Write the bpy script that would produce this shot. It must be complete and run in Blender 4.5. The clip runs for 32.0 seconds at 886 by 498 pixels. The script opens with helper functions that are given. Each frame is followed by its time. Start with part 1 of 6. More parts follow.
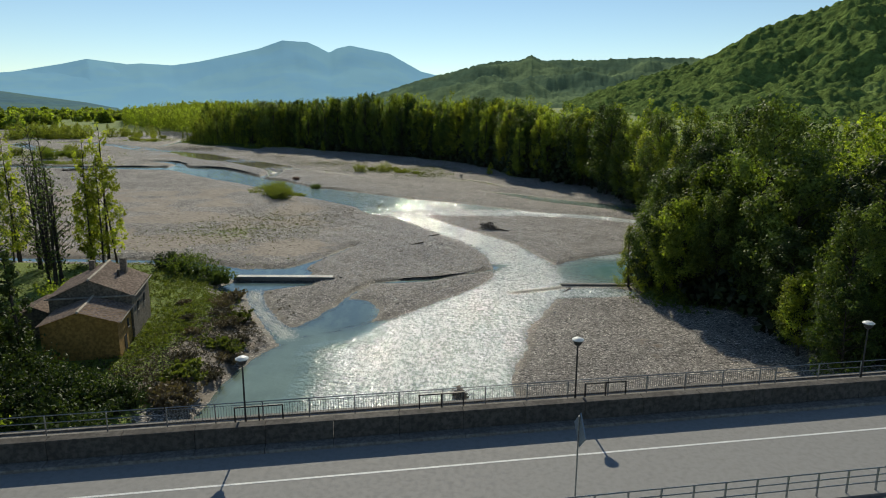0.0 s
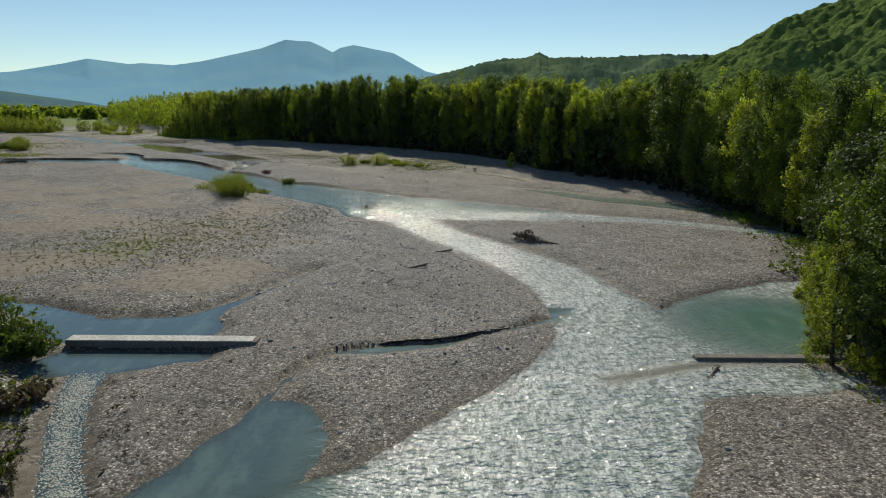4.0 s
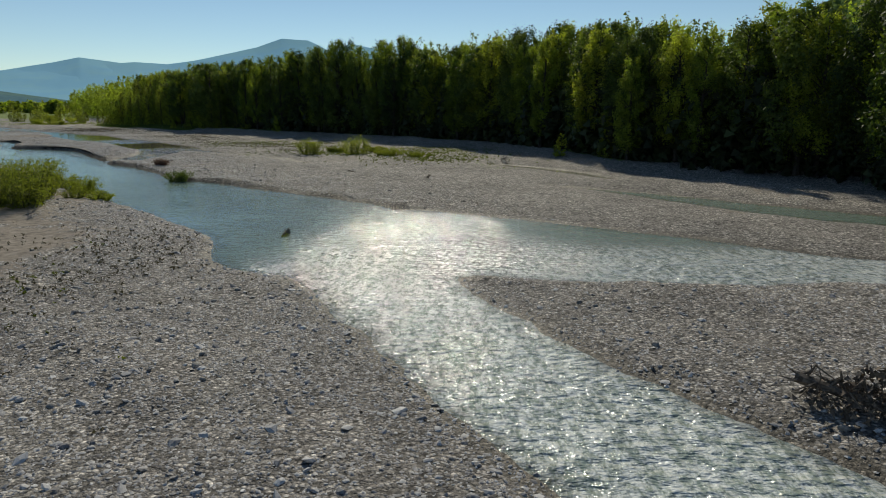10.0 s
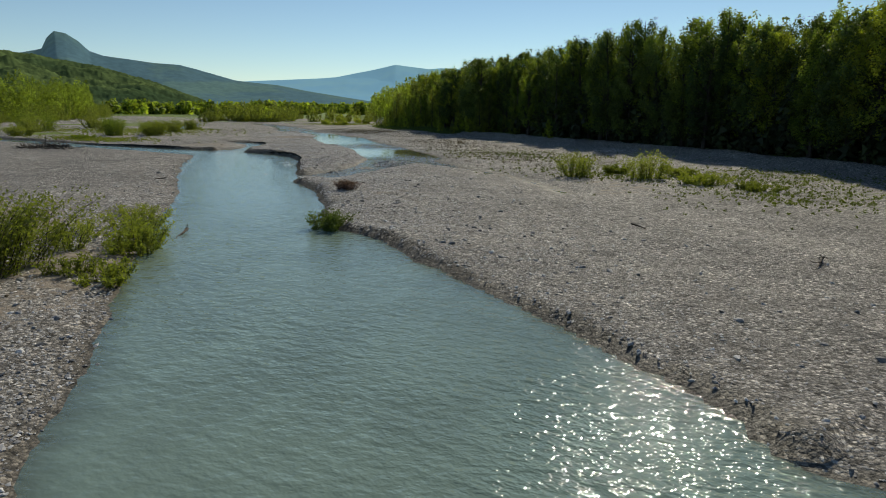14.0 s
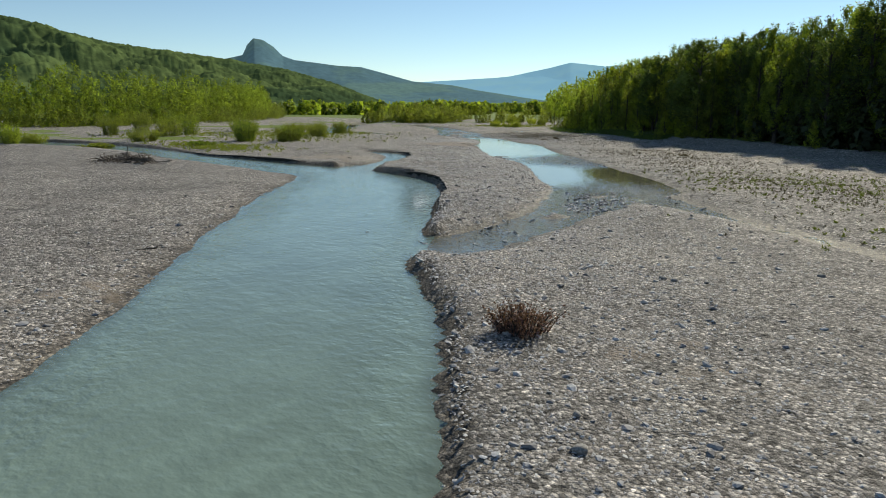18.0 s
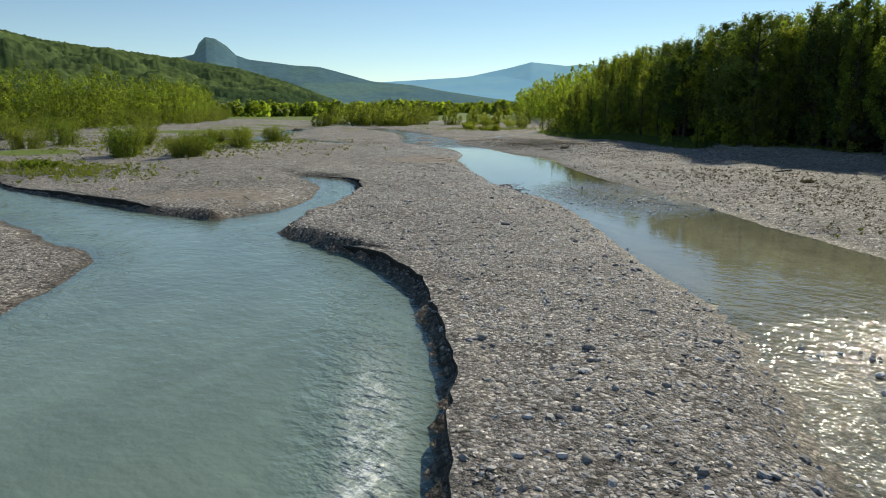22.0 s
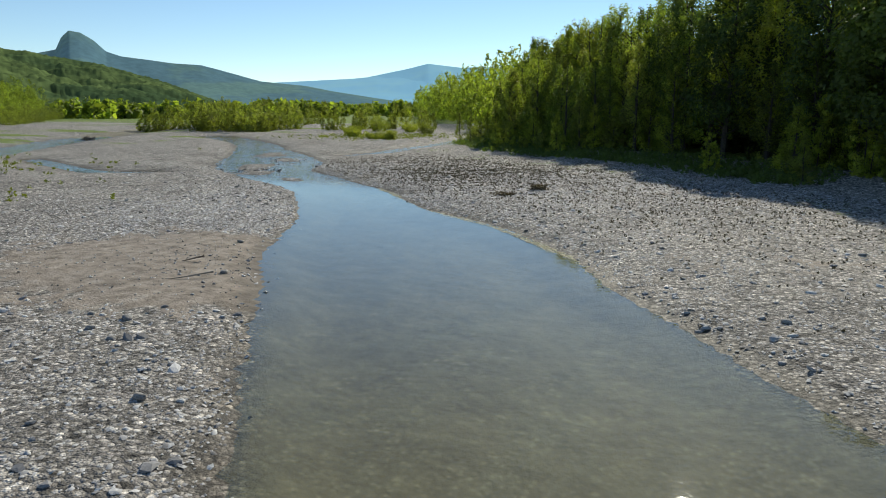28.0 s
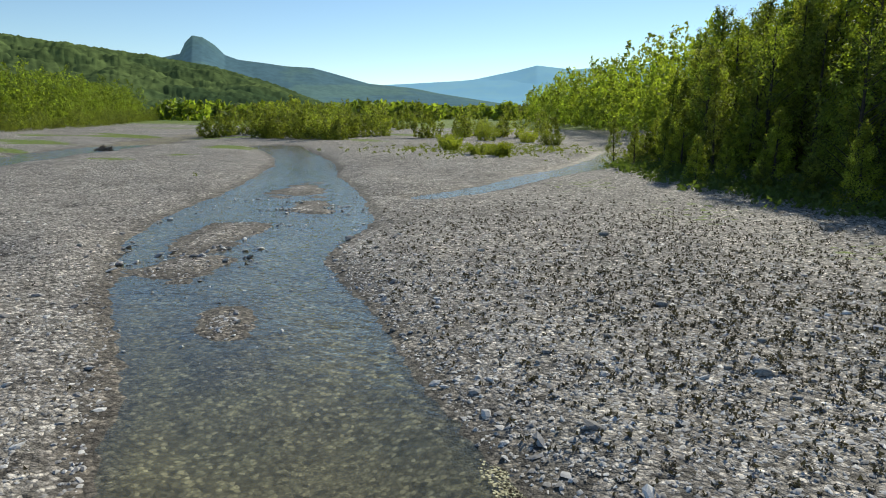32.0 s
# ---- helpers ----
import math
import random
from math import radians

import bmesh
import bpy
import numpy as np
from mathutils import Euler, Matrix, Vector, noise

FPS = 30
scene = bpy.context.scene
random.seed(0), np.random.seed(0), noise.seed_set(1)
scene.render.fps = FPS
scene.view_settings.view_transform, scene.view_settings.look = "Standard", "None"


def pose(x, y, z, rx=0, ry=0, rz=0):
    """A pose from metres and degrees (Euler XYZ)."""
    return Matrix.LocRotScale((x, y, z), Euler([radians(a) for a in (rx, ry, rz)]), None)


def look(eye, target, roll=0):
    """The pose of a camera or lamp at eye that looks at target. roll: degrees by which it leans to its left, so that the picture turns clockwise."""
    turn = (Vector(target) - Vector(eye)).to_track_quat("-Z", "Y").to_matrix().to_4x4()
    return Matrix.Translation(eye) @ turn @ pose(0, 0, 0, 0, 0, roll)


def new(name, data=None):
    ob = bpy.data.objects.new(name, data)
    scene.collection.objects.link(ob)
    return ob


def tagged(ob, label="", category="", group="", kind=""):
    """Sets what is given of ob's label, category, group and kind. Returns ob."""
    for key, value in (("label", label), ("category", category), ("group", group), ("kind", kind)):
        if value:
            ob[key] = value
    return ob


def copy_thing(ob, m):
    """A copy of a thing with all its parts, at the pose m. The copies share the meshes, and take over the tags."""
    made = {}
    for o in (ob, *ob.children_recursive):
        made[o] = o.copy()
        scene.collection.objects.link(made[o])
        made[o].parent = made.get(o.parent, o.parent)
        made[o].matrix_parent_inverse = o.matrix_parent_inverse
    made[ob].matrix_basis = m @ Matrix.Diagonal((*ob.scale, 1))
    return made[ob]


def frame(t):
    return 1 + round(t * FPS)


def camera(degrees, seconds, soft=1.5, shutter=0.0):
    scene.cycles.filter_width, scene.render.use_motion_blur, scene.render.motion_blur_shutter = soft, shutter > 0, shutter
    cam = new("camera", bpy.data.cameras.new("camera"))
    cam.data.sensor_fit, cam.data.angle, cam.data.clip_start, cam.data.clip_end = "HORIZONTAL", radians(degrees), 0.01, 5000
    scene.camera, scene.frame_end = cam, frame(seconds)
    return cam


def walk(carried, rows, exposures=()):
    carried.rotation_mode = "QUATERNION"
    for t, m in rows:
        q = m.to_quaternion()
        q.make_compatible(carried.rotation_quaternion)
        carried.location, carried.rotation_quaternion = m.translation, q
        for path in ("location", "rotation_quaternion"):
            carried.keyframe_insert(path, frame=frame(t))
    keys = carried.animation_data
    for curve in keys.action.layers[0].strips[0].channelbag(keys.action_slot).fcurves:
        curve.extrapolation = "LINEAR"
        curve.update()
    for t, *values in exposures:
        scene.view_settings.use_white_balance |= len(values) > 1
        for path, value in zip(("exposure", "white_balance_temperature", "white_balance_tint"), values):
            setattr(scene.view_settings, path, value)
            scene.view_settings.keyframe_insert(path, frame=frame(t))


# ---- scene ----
cam = camera(67.2, 32.0, soft=1.0)
METRES, EYE, TILT, LEAN, TURN = 480.0, 31.8, 0.0, 0.0, 0.0
ROWS = [
    (0.0, 0.0, 0.0, 0.0, 0.06, -12.39, -0.26),
    (0.5, -0.0003, 0.0159, -0.0003, 0.24, -12.39, -0.27),
    (1.0, -0.0006, 0.0307, -0.0005, 0.27, -12.38, -0.27),
    (1.5, -0.0011, 0.0463, -0.0023, 0.29, -12.36, -0.24),
    (2.0, -0.0016, 0.062, -0.0056, 0.33, -12.34, -0.23),
    (2.5, -0.002, 0.0768, -0.0089, 0.36, -12.32, -0.22),
    (3.0, -0.0025, 0.0923, -0.0124, 0.42, -12.3, -0.21),
    (3.5, -0.0029, 0.1067, -0.0157, 0.47, -12.28, -0.2),
    (5.5, -0.0054, 0.167, -0.0298, 0.29, -12.21, -0.21),
    (6.0, -0.0059, 0.1822, -0.0332, 0.32, -12.19, -0.22),
    (6.5, -0.0063, 0.1964, -0.0365, 0.33, -12.2, -0.22),
    (7.0, -0.0067, 0.2116, -0.0399, 0.35, -12.16, -0.24),
    (7.5, -0.0071, 0.2262, -0.0409, 0.4, -12.16, -0.24),
    (8.0, -0.0076, 0.2417, -0.0412, 0.43, -12.15, -0.23),
    (8.5, -0.0082, 0.2572, -0.0414, 0.44, -12.13, -0.26),
    (9.0, -0.0087, 0.2718, -0.0415, 0.45, -12.1, -0.26),
    (9.5, -0.0093, 0.2876, -0.0417, 0.44, -12.08, -0.27),
    (10.0, -0.0099, 0.3032, -0.0419, 0.41, -12.08, -0.26),
    (10.5, -0.0105, 0.3177, -0.0421, 0.87, -12.05, -0.29),
    (11.0, -0.0112, 0.3332, -0.0423, 2.48, -12.06, -0.31),
    (11.5, -0.0123, 0.3479, -0.0426, 3.85, -12.07, -0.33),
    (12.0, -0.0139, 0.3634, -0.0429, 6.38, -12.04, -0.38),
    (12.5, -0.0161, 0.3788, -0.0432, 10.2, -12.01, -0.46),
    (13.0, -0.019, 0.393, -0.0435, 14.21, -11.96, -0.48),
    (13.5, -0.0229, 0.4078, -0.0437, 18.98, -11.98, -0.54),
    (14.0, -0.0279, 0.4224, -0.0439, 24.46, -11.95, -0.6),
    (14.5, -0.0333, 0.4357, -0.0442, 29.55, -11.95, -0.64),
    (15.0, -0.04, 0.4493, -0.0444, 34.4, -11.96, -0.68),
    (15.5, -0.0471, 0.4615, -0.0445, 36.99, -11.98, -0.69),
    (17.5, -0.0845, 0.5127, -0.0444, 38.57, -12.11, -0.24),
    (18.0, -0.0947, 0.525, -0.0445, 38.84, -12.1, -0.22),
    (18.5, -0.1043, 0.5363, -0.0446, 39.05, -12.08, -0.21),
    (19.0, -0.1147, 0.5485, -0.0448, 39.04, -12.08, -0.17),
    (19.5, -0.1243, 0.5597, -0.0449, 38.96, -12.06, -0.18),
    (20.0, -0.1346, 0.5718, -0.0449, 38.86, -12.06, -0.1),
    (20.5, -0.1449, 0.5839, -0.045, 38.76, -12.06, -0.11),
    (21.0, -0.1546, 0.5953, -0.0451, 38.47, -12.06, -0.06),
    (21.5, -0.1648, 0.6075, -0.0453, 37.59, -12.06, -0.01),
    (22.0, -0.1749, 0.6199, -0.0454, 35.52, -12.06, 0.06),
    (22.5, -0.184, 0.6317, -0.0455, 32.98, -12.11, 0.04),
    (23.0, -0.1932, 0.6448, -0.0457, 30.29, -12.13, 0.06),
    (23.5, -0.2012, 0.6574, -0.0459, 27.86, -12.17, 0.15),
    (24.0, -0.2094, 0.6711, -0.046, 27.24, -12.16, 0.15),
    (24.5, -0.2177, 0.6851, -0.0461, 27.16, -12.15, 0.12),
    (25.0, -0.2254, 0.6983, -0.0461, 27.09, -12.15, 0.16),
    (25.5, -0.2335, 0.7125, -0.0462, 27.01, -12.14, 0.22),
    (26.0, -0.2415, 0.7266, -0.0464, 26.94, -12.15, 0.24),
    (26.5, -0.249, 0.7398, -0.0466, 26.87, -12.13, 0.25),
    (28.5, -0.2803, 0.8007, -0.0486, 27.13, -11.81, -0.31),
    (29.0, -0.2882, 0.8143, -0.0486, 27.67, -11.8, -0.33),
    (29.5, -0.2968, 0.8286, -0.0486, 28.25, -11.78, -0.36),
    (30.0, -0.3056, 0.8428, -0.0486, 30.25, -11.77, -0.36),
    (30.5, -0.3143, 0.8561, -0.0486, 31.94, -11.75, -0.37),
    (31.0, -0.324, 0.8699, -0.0486, 33.73, -11.7, -0.33),
    (31.5, -0.3332, 0.8826, -0.0487, 34.98, -11.69, -0.33),
    (32.0, -0.3434, 0.8958, -0.0486, 35.81, -11.68, -0.33),
]
walk(cam, [(t, pose(0, 0, EYE, TILT, LEAN, TURN) @ pose(METRES * x, METRES * y, METRES * z, 90 + pitch, roll, yaw)) for t, x, y, z, yaw, pitch, roll in ROWS],
     [(0.0, -0.4, 7450, 2), (3.0, -0.52, 7450, 2), (8.0, -0.62, 7450, 2), (12.0, -0.8, 7450, 2), (15.0, -0.42, 7450, 2), (19.0, -0.2, 7450, 2), (22.0, -0.27, 7450, 2), (25.0, -0.17, 7300, 2), (28.0, -0.12, 7050, 2), (32.0, -0.09, 7050, 2)])

# ---- light ----
SUN_AZ, SUN_EL = 5.0, 32.0          # degrees left of +y, degrees above the horizon
sun_way = Vector((-math.sin(radians(SUN_AZ)) * math.cos(radians(SUN_EL)), math.cos(radians(SUN_AZ)) * math.cos(radians(SUN_EL)), math.sin(radians(SUN_EL))))
sun = new("sun", bpy.data.lights.new("sun", "SUN"))
sun.data.energy, sun.data.angle, sun.data.color = 5.0, radians(0.53), (1.0, 0.96, 0.9)
sun.matrix_world = look((0, 0, 60), Vector((0, 0, 60)) - sun_way)
world = bpy.data.worlds.new("sky")
scene.world = world
world.use_nodes = True
wn = world.node_tree.nodes
sky = wn.new("ShaderNodeTexSky")
sky.sky_type, sky.sun_disc = "NISHITA", False
sky.sun_elevation, sky.sun_rotation = radians(SUN_EL), radians(-SUN_AZ)
sky.air_density, sky.dust_density, sky.ozone_density = 0.8, 0.0, 3.5
wn["Background"].inputs["Strength"].default_value = 0.132
tint = wn.new("ShaderNodeMix")
tint.data_type, tint.blend_type = "RGBA", "MULTIPLY"
tint.inputs["Factor"].default_value = 1.0
tint.inputs["B"].default_value = (1.02, 1.04, 1.07, 1.0)
world.node_tree.links.new(sky.outputs[0], tint.inputs["A"])
world.node_tree.links.new(tint.outputs["Result"], wn["Background"].inputs["Color"])
scene.view_settings.exposure = 0.0

WATER = -0.6


# ---- materials ----
class Mat:
    """A small builder of node materials."""

    def __init__(self, name):
        self.m = bpy.data.materials.new(name)
        self.m.use_nodes = True
        self.nt = self.m.node_tree
        self.nt.nodes.clear()
        self.out = self.add("ShaderNodeOutputMaterial")
        self.pos = self.add("ShaderNodeNewGeometry")

    def add(self, kind, **sets):
        n = self.nt.nodes.new(kind)
        for k, v in sets.items():
            n.inputs[k].default_value = v
        return n

    def link(self, a, b):
        self.nt.links.new(a, b)

    def noise(self, scale, detail=4.0, rough=0.55, stretch=None, turn=0.0, spot=None):
        n = self.add("ShaderNodeTexNoise")
        n.inputs["Scale"].default_value, n.inputs["Detail"].default_value, n.inputs["Roughness"].default_value = scale, detail, rough
        src = spot or self.pos.outputs["Position"]
        if stretch:
            mp = self.add("ShaderNodeMapping")
            mp.inputs["Scale"].default_value = stretch
            mp.inputs["Rotation"].default_value = (0, 0, radians(turn))
            self.link(src, mp.inputs["Vector"])
            src = mp.outputs["Vector"]
        self.link(src, n.inputs["Vector"])
        return n.outputs["Fac"]

    def cells(self, scale, feature="F1", out="Distance", jitter=1.0):
        n = self.add("ShaderNodeTexVoronoi")
        n.feature = feature
        n.inputs["Scale"].default_value = scale
        n.inputs["Randomness"].default_value = jitter
        self.link(self.pos.outputs["Position"], n.inputs["Vector"])
        return n.outputs[out]

    def ramp(self, fac, stops):
        n = self.add("ShaderNodeValToRGB")
        el = n.color_ramp.elements
        while len(el) < len(stops):
            el.new(0.5)
        for e, (p, c) in zip(el, stops):
            e.position = p
            e.color = (*c, 1) if len(c) == 3 else c
        self.link(fac, n.inputs["Fac"])
        return n.outputs["Color"]

    def step(self, fac, lo, hi, a=0.0, b=1.0):
        n = self.add("ShaderNodeMapRange")
        n.interpolation_type = "SMOOTHSTEP"
        for k, v in zip(("From Min", "From Max", "To Min", "To Max"), (lo, hi, a, b)):
            n.inputs[k].default_value = v
        self.link(fac, n.inputs["Value"])
        return n.outputs["Result"]

    def math(self, op, a, b=None):
        n = self.add("ShaderNodeMath")
        n.operation = op
        for i, v in enumerate((a, b)):
            if v is None:
                continue
            if isinstance(v, (int, float)):
                n.inputs[i].default_value = v
            else:
                self.link(v, n.inputs[i])
        return n.outputs[0]

    def mix(self, fac, a, b, blend="MIX"):
        n = self.add("ShaderNodeMix")
        n.data_type, n.blend_type = "RGBA", blend
        for sock, v in zip((n.inputs["Factor"], n.inputs["A"], n.inputs["B"]), (fac, a, b)):
            if isinstance(v, (int, float)):
                sock.default_value = v
            elif isinstance(v, tuple):
                sock.default_value = (*v, 1)
            else:
                self.link(v, sock)
        return n.outputs["Result"]

    def bump(self, height, strength, distance, normal=None):
        n = self.add("ShaderNodeBump")
        n.inputs["Strength"].default_value, n.inputs["Distance"].default_value = strength, distance
        self.link(height, n.inputs["Height"])
        if normal:
            self.link(normal, n.inputs["Normal"])
        return n.outputs["Normal"]

    def surface(self, color, rough=0.8, normal=None, metal=0.0, spec=0.5):
        b = self.add("ShaderNodeBsdfPrincipled")
        b.inputs["Metallic"].default_value, b.inputs["Specular IOR Level"].default_value = metal, spec
        for key, v in (("Base Color", color), ("Roughness", rough)):
            if isinstance(v, (int, float)):
                b.inputs[key].default_value = v
            elif isinstance(v, tuple):
                b.inputs[key].default_value = (*v, 1)
            else:
                self.link(v, b.inputs[key])
        if normal:
            self.link(normal, b.inputs["Normal"])
        self.link(b.outputs[0], self.out.inputs["Surface"])
        return b


def plain(name, color, rough=0.7, metal=0.0, grain=8.0, wear=0.25, relief=0.01, spec=0.4):
    """Paint, metal, plaster: a base colour with grain and stains at two scales."""
    k = Mat(name)
    n1, n2 = k.noise(grain, 5), k.noise(grain * 0.12, 4)
    dark = tuple(c * (1 - wear) for c in color)
    light = tuple(min(1, c * (1 + wear * 0.6)) for c in color)
    col = k.mix(k.step(n1, 0.35, 0.65), dark, light)
    col = k.mix(k.step(n2, 0.4, 0.75, 0, 0.6), col, tuple(c * (1 - wear) * 0.9 for c in color))
    k.surface(col, k.step(n2, 0.3, 0.7, rough * 0.9, min(1, rough * 1.1)), k.bump(n1, 0.4, relief), metal, spec)
    return k.m


def ground_material():
    k = Mat("river_ground")
    at = k.add("ShaderNodeVertexColor")
    at.layer_name = "cover"
    sep = k.add("ShaderNodeSeparateColor")
    k.link(at.outputs["Color"], sep.inputs["Color"])
    grass, sand, wet = sep.outputs
    big, mid, fine = k.noise(0.06, 4), k.noise(0.5, 5), k.noise(9.0, 4)
    cob, peb = k.cells(5.6, out="Color"), k.cells(14.0, out="Color")
    cobv = k.add("ShaderNodeSeparateColor")
    k.link(cob, cobv.inputs["Color"])
    pebv = k.add("ShaderNodeSeparateColor")
    k.link(peb, pebv.inputs["Color"])
    stone = k.ramp(cobv.outputs[0], [(0.0, (0.075, 0.075, 0.074)), (0.3, (0.19, 0.187, 0.182)), (0.7, (0.33, 0.325, 0.315)), (1.0, (0.62, 0.61, 0.59))])
    small = k.ramp(pebv.outputs[1], [(0.0, (0.1, 0.099, 0.096)), (0.6, (0.25, 0.246, 0.24)), (1.0, (0.5, 0.492, 0.478))])
    gravel = k.mix(k.step(mid, 0.46, 0.68), stone, small)
    tone = k.ramp(big, [(0.3, (0.68, 0.67, 0.66)), (0.5, (0.88, 0.865, 0.845)), (0.72, (1.06, 1.04, 1.0))])
    gravel = k.mix(1.0, gravel, tone, "MULTIPLY")
    gravel = k.mix(1.0, gravel, (1.43, 1.4, 1.41), "MULTIPLY")
    # gaps between cobbles: darker sand, with crevice shade put into the colour
    gravel = k.mix(k.step(k.cells(5.6), 0.42, 0.62, 0.0, 0.6), gravel, (0.1, 0.094, 0.086))
    gravel = k.mix(1.0, gravel, k.ramp(k.noise(7.0, 3, 0.7), [(0.3, (0.45, 0.44, 0.43)), (0.45, (0.9, 0.9, 0.89)), (0.56, (1.06, 1.06, 1.05)), (0.7, (1.4, 1.39, 1.37))]), "MULTIPLY")
    streak = k.noise(0.35, 6, 0.7, (1.0, 0.45, 1.0), 35)
    clump = k.noise(1.9, 4, 0.65)
    gravel = k.mix(1.0, gravel, k.ramp(streak, [(0.3, (0.7, 0.68, 0.66)), (0.46, (0.97, 0.94, 0.92)), (0.6, (1.05, 1.03, 1.0)), (0.72, (1.3, 1.26, 1.2))]), "MULTIPLY")
    gravel = k.mix(1.0, gravel, k.ramp(clump, [(0.3, (0.76, 0.74, 0.72)), (0.46, (0.98, 0.97, 0.96)), (0.7, (1.08, 1.07, 1.06))]), "MULTIPLY")
    px = k.add("ShaderNodeSeparateXYZ")
    k.link(k.pos.outputs["Position"], px.inputs[0])
    gravel = k.mix(k.step(px.outputs[1], 310.0, 400.0), gravel, k.mix(1.0, gravel, (1.14, 1.14, 1.12), "MULTIPLY"))
    crumb = k.add("ShaderNodeSeparateColor")
    k.link(k.cells(3.6, out="Color"), crumb.inputs["Color"])
    gravel = k.mix(1.0, gravel, k.ramp(crumb.outputs[0], [(0.06, (0.4, 0.39, 0.38)), (0.2, (0.92, 0.91, 0.9)), (0.8, (1.02, 1.01, 1.0)), (0.97, (1.4, 1.39, 1.37))]), "MULTIPLY")
    mud = k.ramp(k.noise(1.3, 5), [(0.3, (0.16, 0.13, 0.102)), (0.5, (0.28, 0.232, 0.187)), (0.75, (0.39, 0.335, 0.28))])
    turf = k.ramp(k.noise(1.6, 6, 0.65), [(0.25, (0.05, 0.055, 0.02)), (0.42, (0.12, 0.165, 0.03)), (0.55, (0.2, 0.27, 0.045)), (0.68, (0.15, 0.12, 0.07))])
    col = k.mix(k.step(k.math("ADD", sand, k.step(mid, 0.3, 0.7, -0.25, 0.25)), 0.4, 0.6), gravel, mud)
    col = k.mix(k.step(k.math("ADD", grass, k.step(k.noise(0.9, 5), 0.3, 0.7, -0.3, 0.3)), 0.4, 0.65), col, turf)
    damp = k.step(k.math("ADD", wet, k.step(mid, 0.3, 0.7, -0.15, 0.15)), 0.3, 0.9)
    col = k.mix(damp, col, k.mix(1.0, col, (0.5, 0.47, 0.42), "MULTIPLY"))
    algae = k.ramp(k.noise(0.55, 6, 0.7), [(0.3, (0.1, 0.078, 0.043)), (0.45, (0.15, 0.118, 0.066)), (0.6, (0.2, 0.16, 0.092)), (0.72, (0.25, 0.203, 0.122))])
    col = k.mix(k.step(px.outputs[2], WATER - 0.12, WATER + 0.02, 0.9, 0.0), col, k.mix(k.step(px.outputs[1], 425.0, 440.0, 0.12, 0.8), algae, k.mix(1.0, gravel, (0.8, 0.76, 0.56), "MULTIPLY")))
    d1, d2 = k.cells(5.6), k.cells(14.0)
    h = k.math("ADD", k.math("ADD", k.math("MULTIPLY", d1, -0.75), k.math("MULTIPLY", cobv.outputs[2], 0.5)), k.math("ADD", k.math("MULTIPLY", d2, -0.35), k.math("MULTIPLY", pebv.outputs[2], 0.22)))
    h = k.math("ADD", h, k.math("MULTIPLY", fine, 0.25))
    soft = k.math("MULTIPLY", k.math("SUBTRACT", 1.0, k.math("MULTIPLY", sand, 0.8)), k.step(wet, 0.25, 0.8, 1.0, 0.5))
    under = k.step(px.outputs[2], WATER - 0.25, WATER, 0.1, 1.0)
    nrm = k.bump(k.math("MULTIPLY", k.math("MULTIPLY", h, soft), under), 0.9, 0.1)
    nrm = k.bump(mid, 0.4, 0.4, nrm)
    k.surface(col, k.step(damp, 0, 1, 0.88, 0.7), nrm, 0, 0.25)
    return k.m


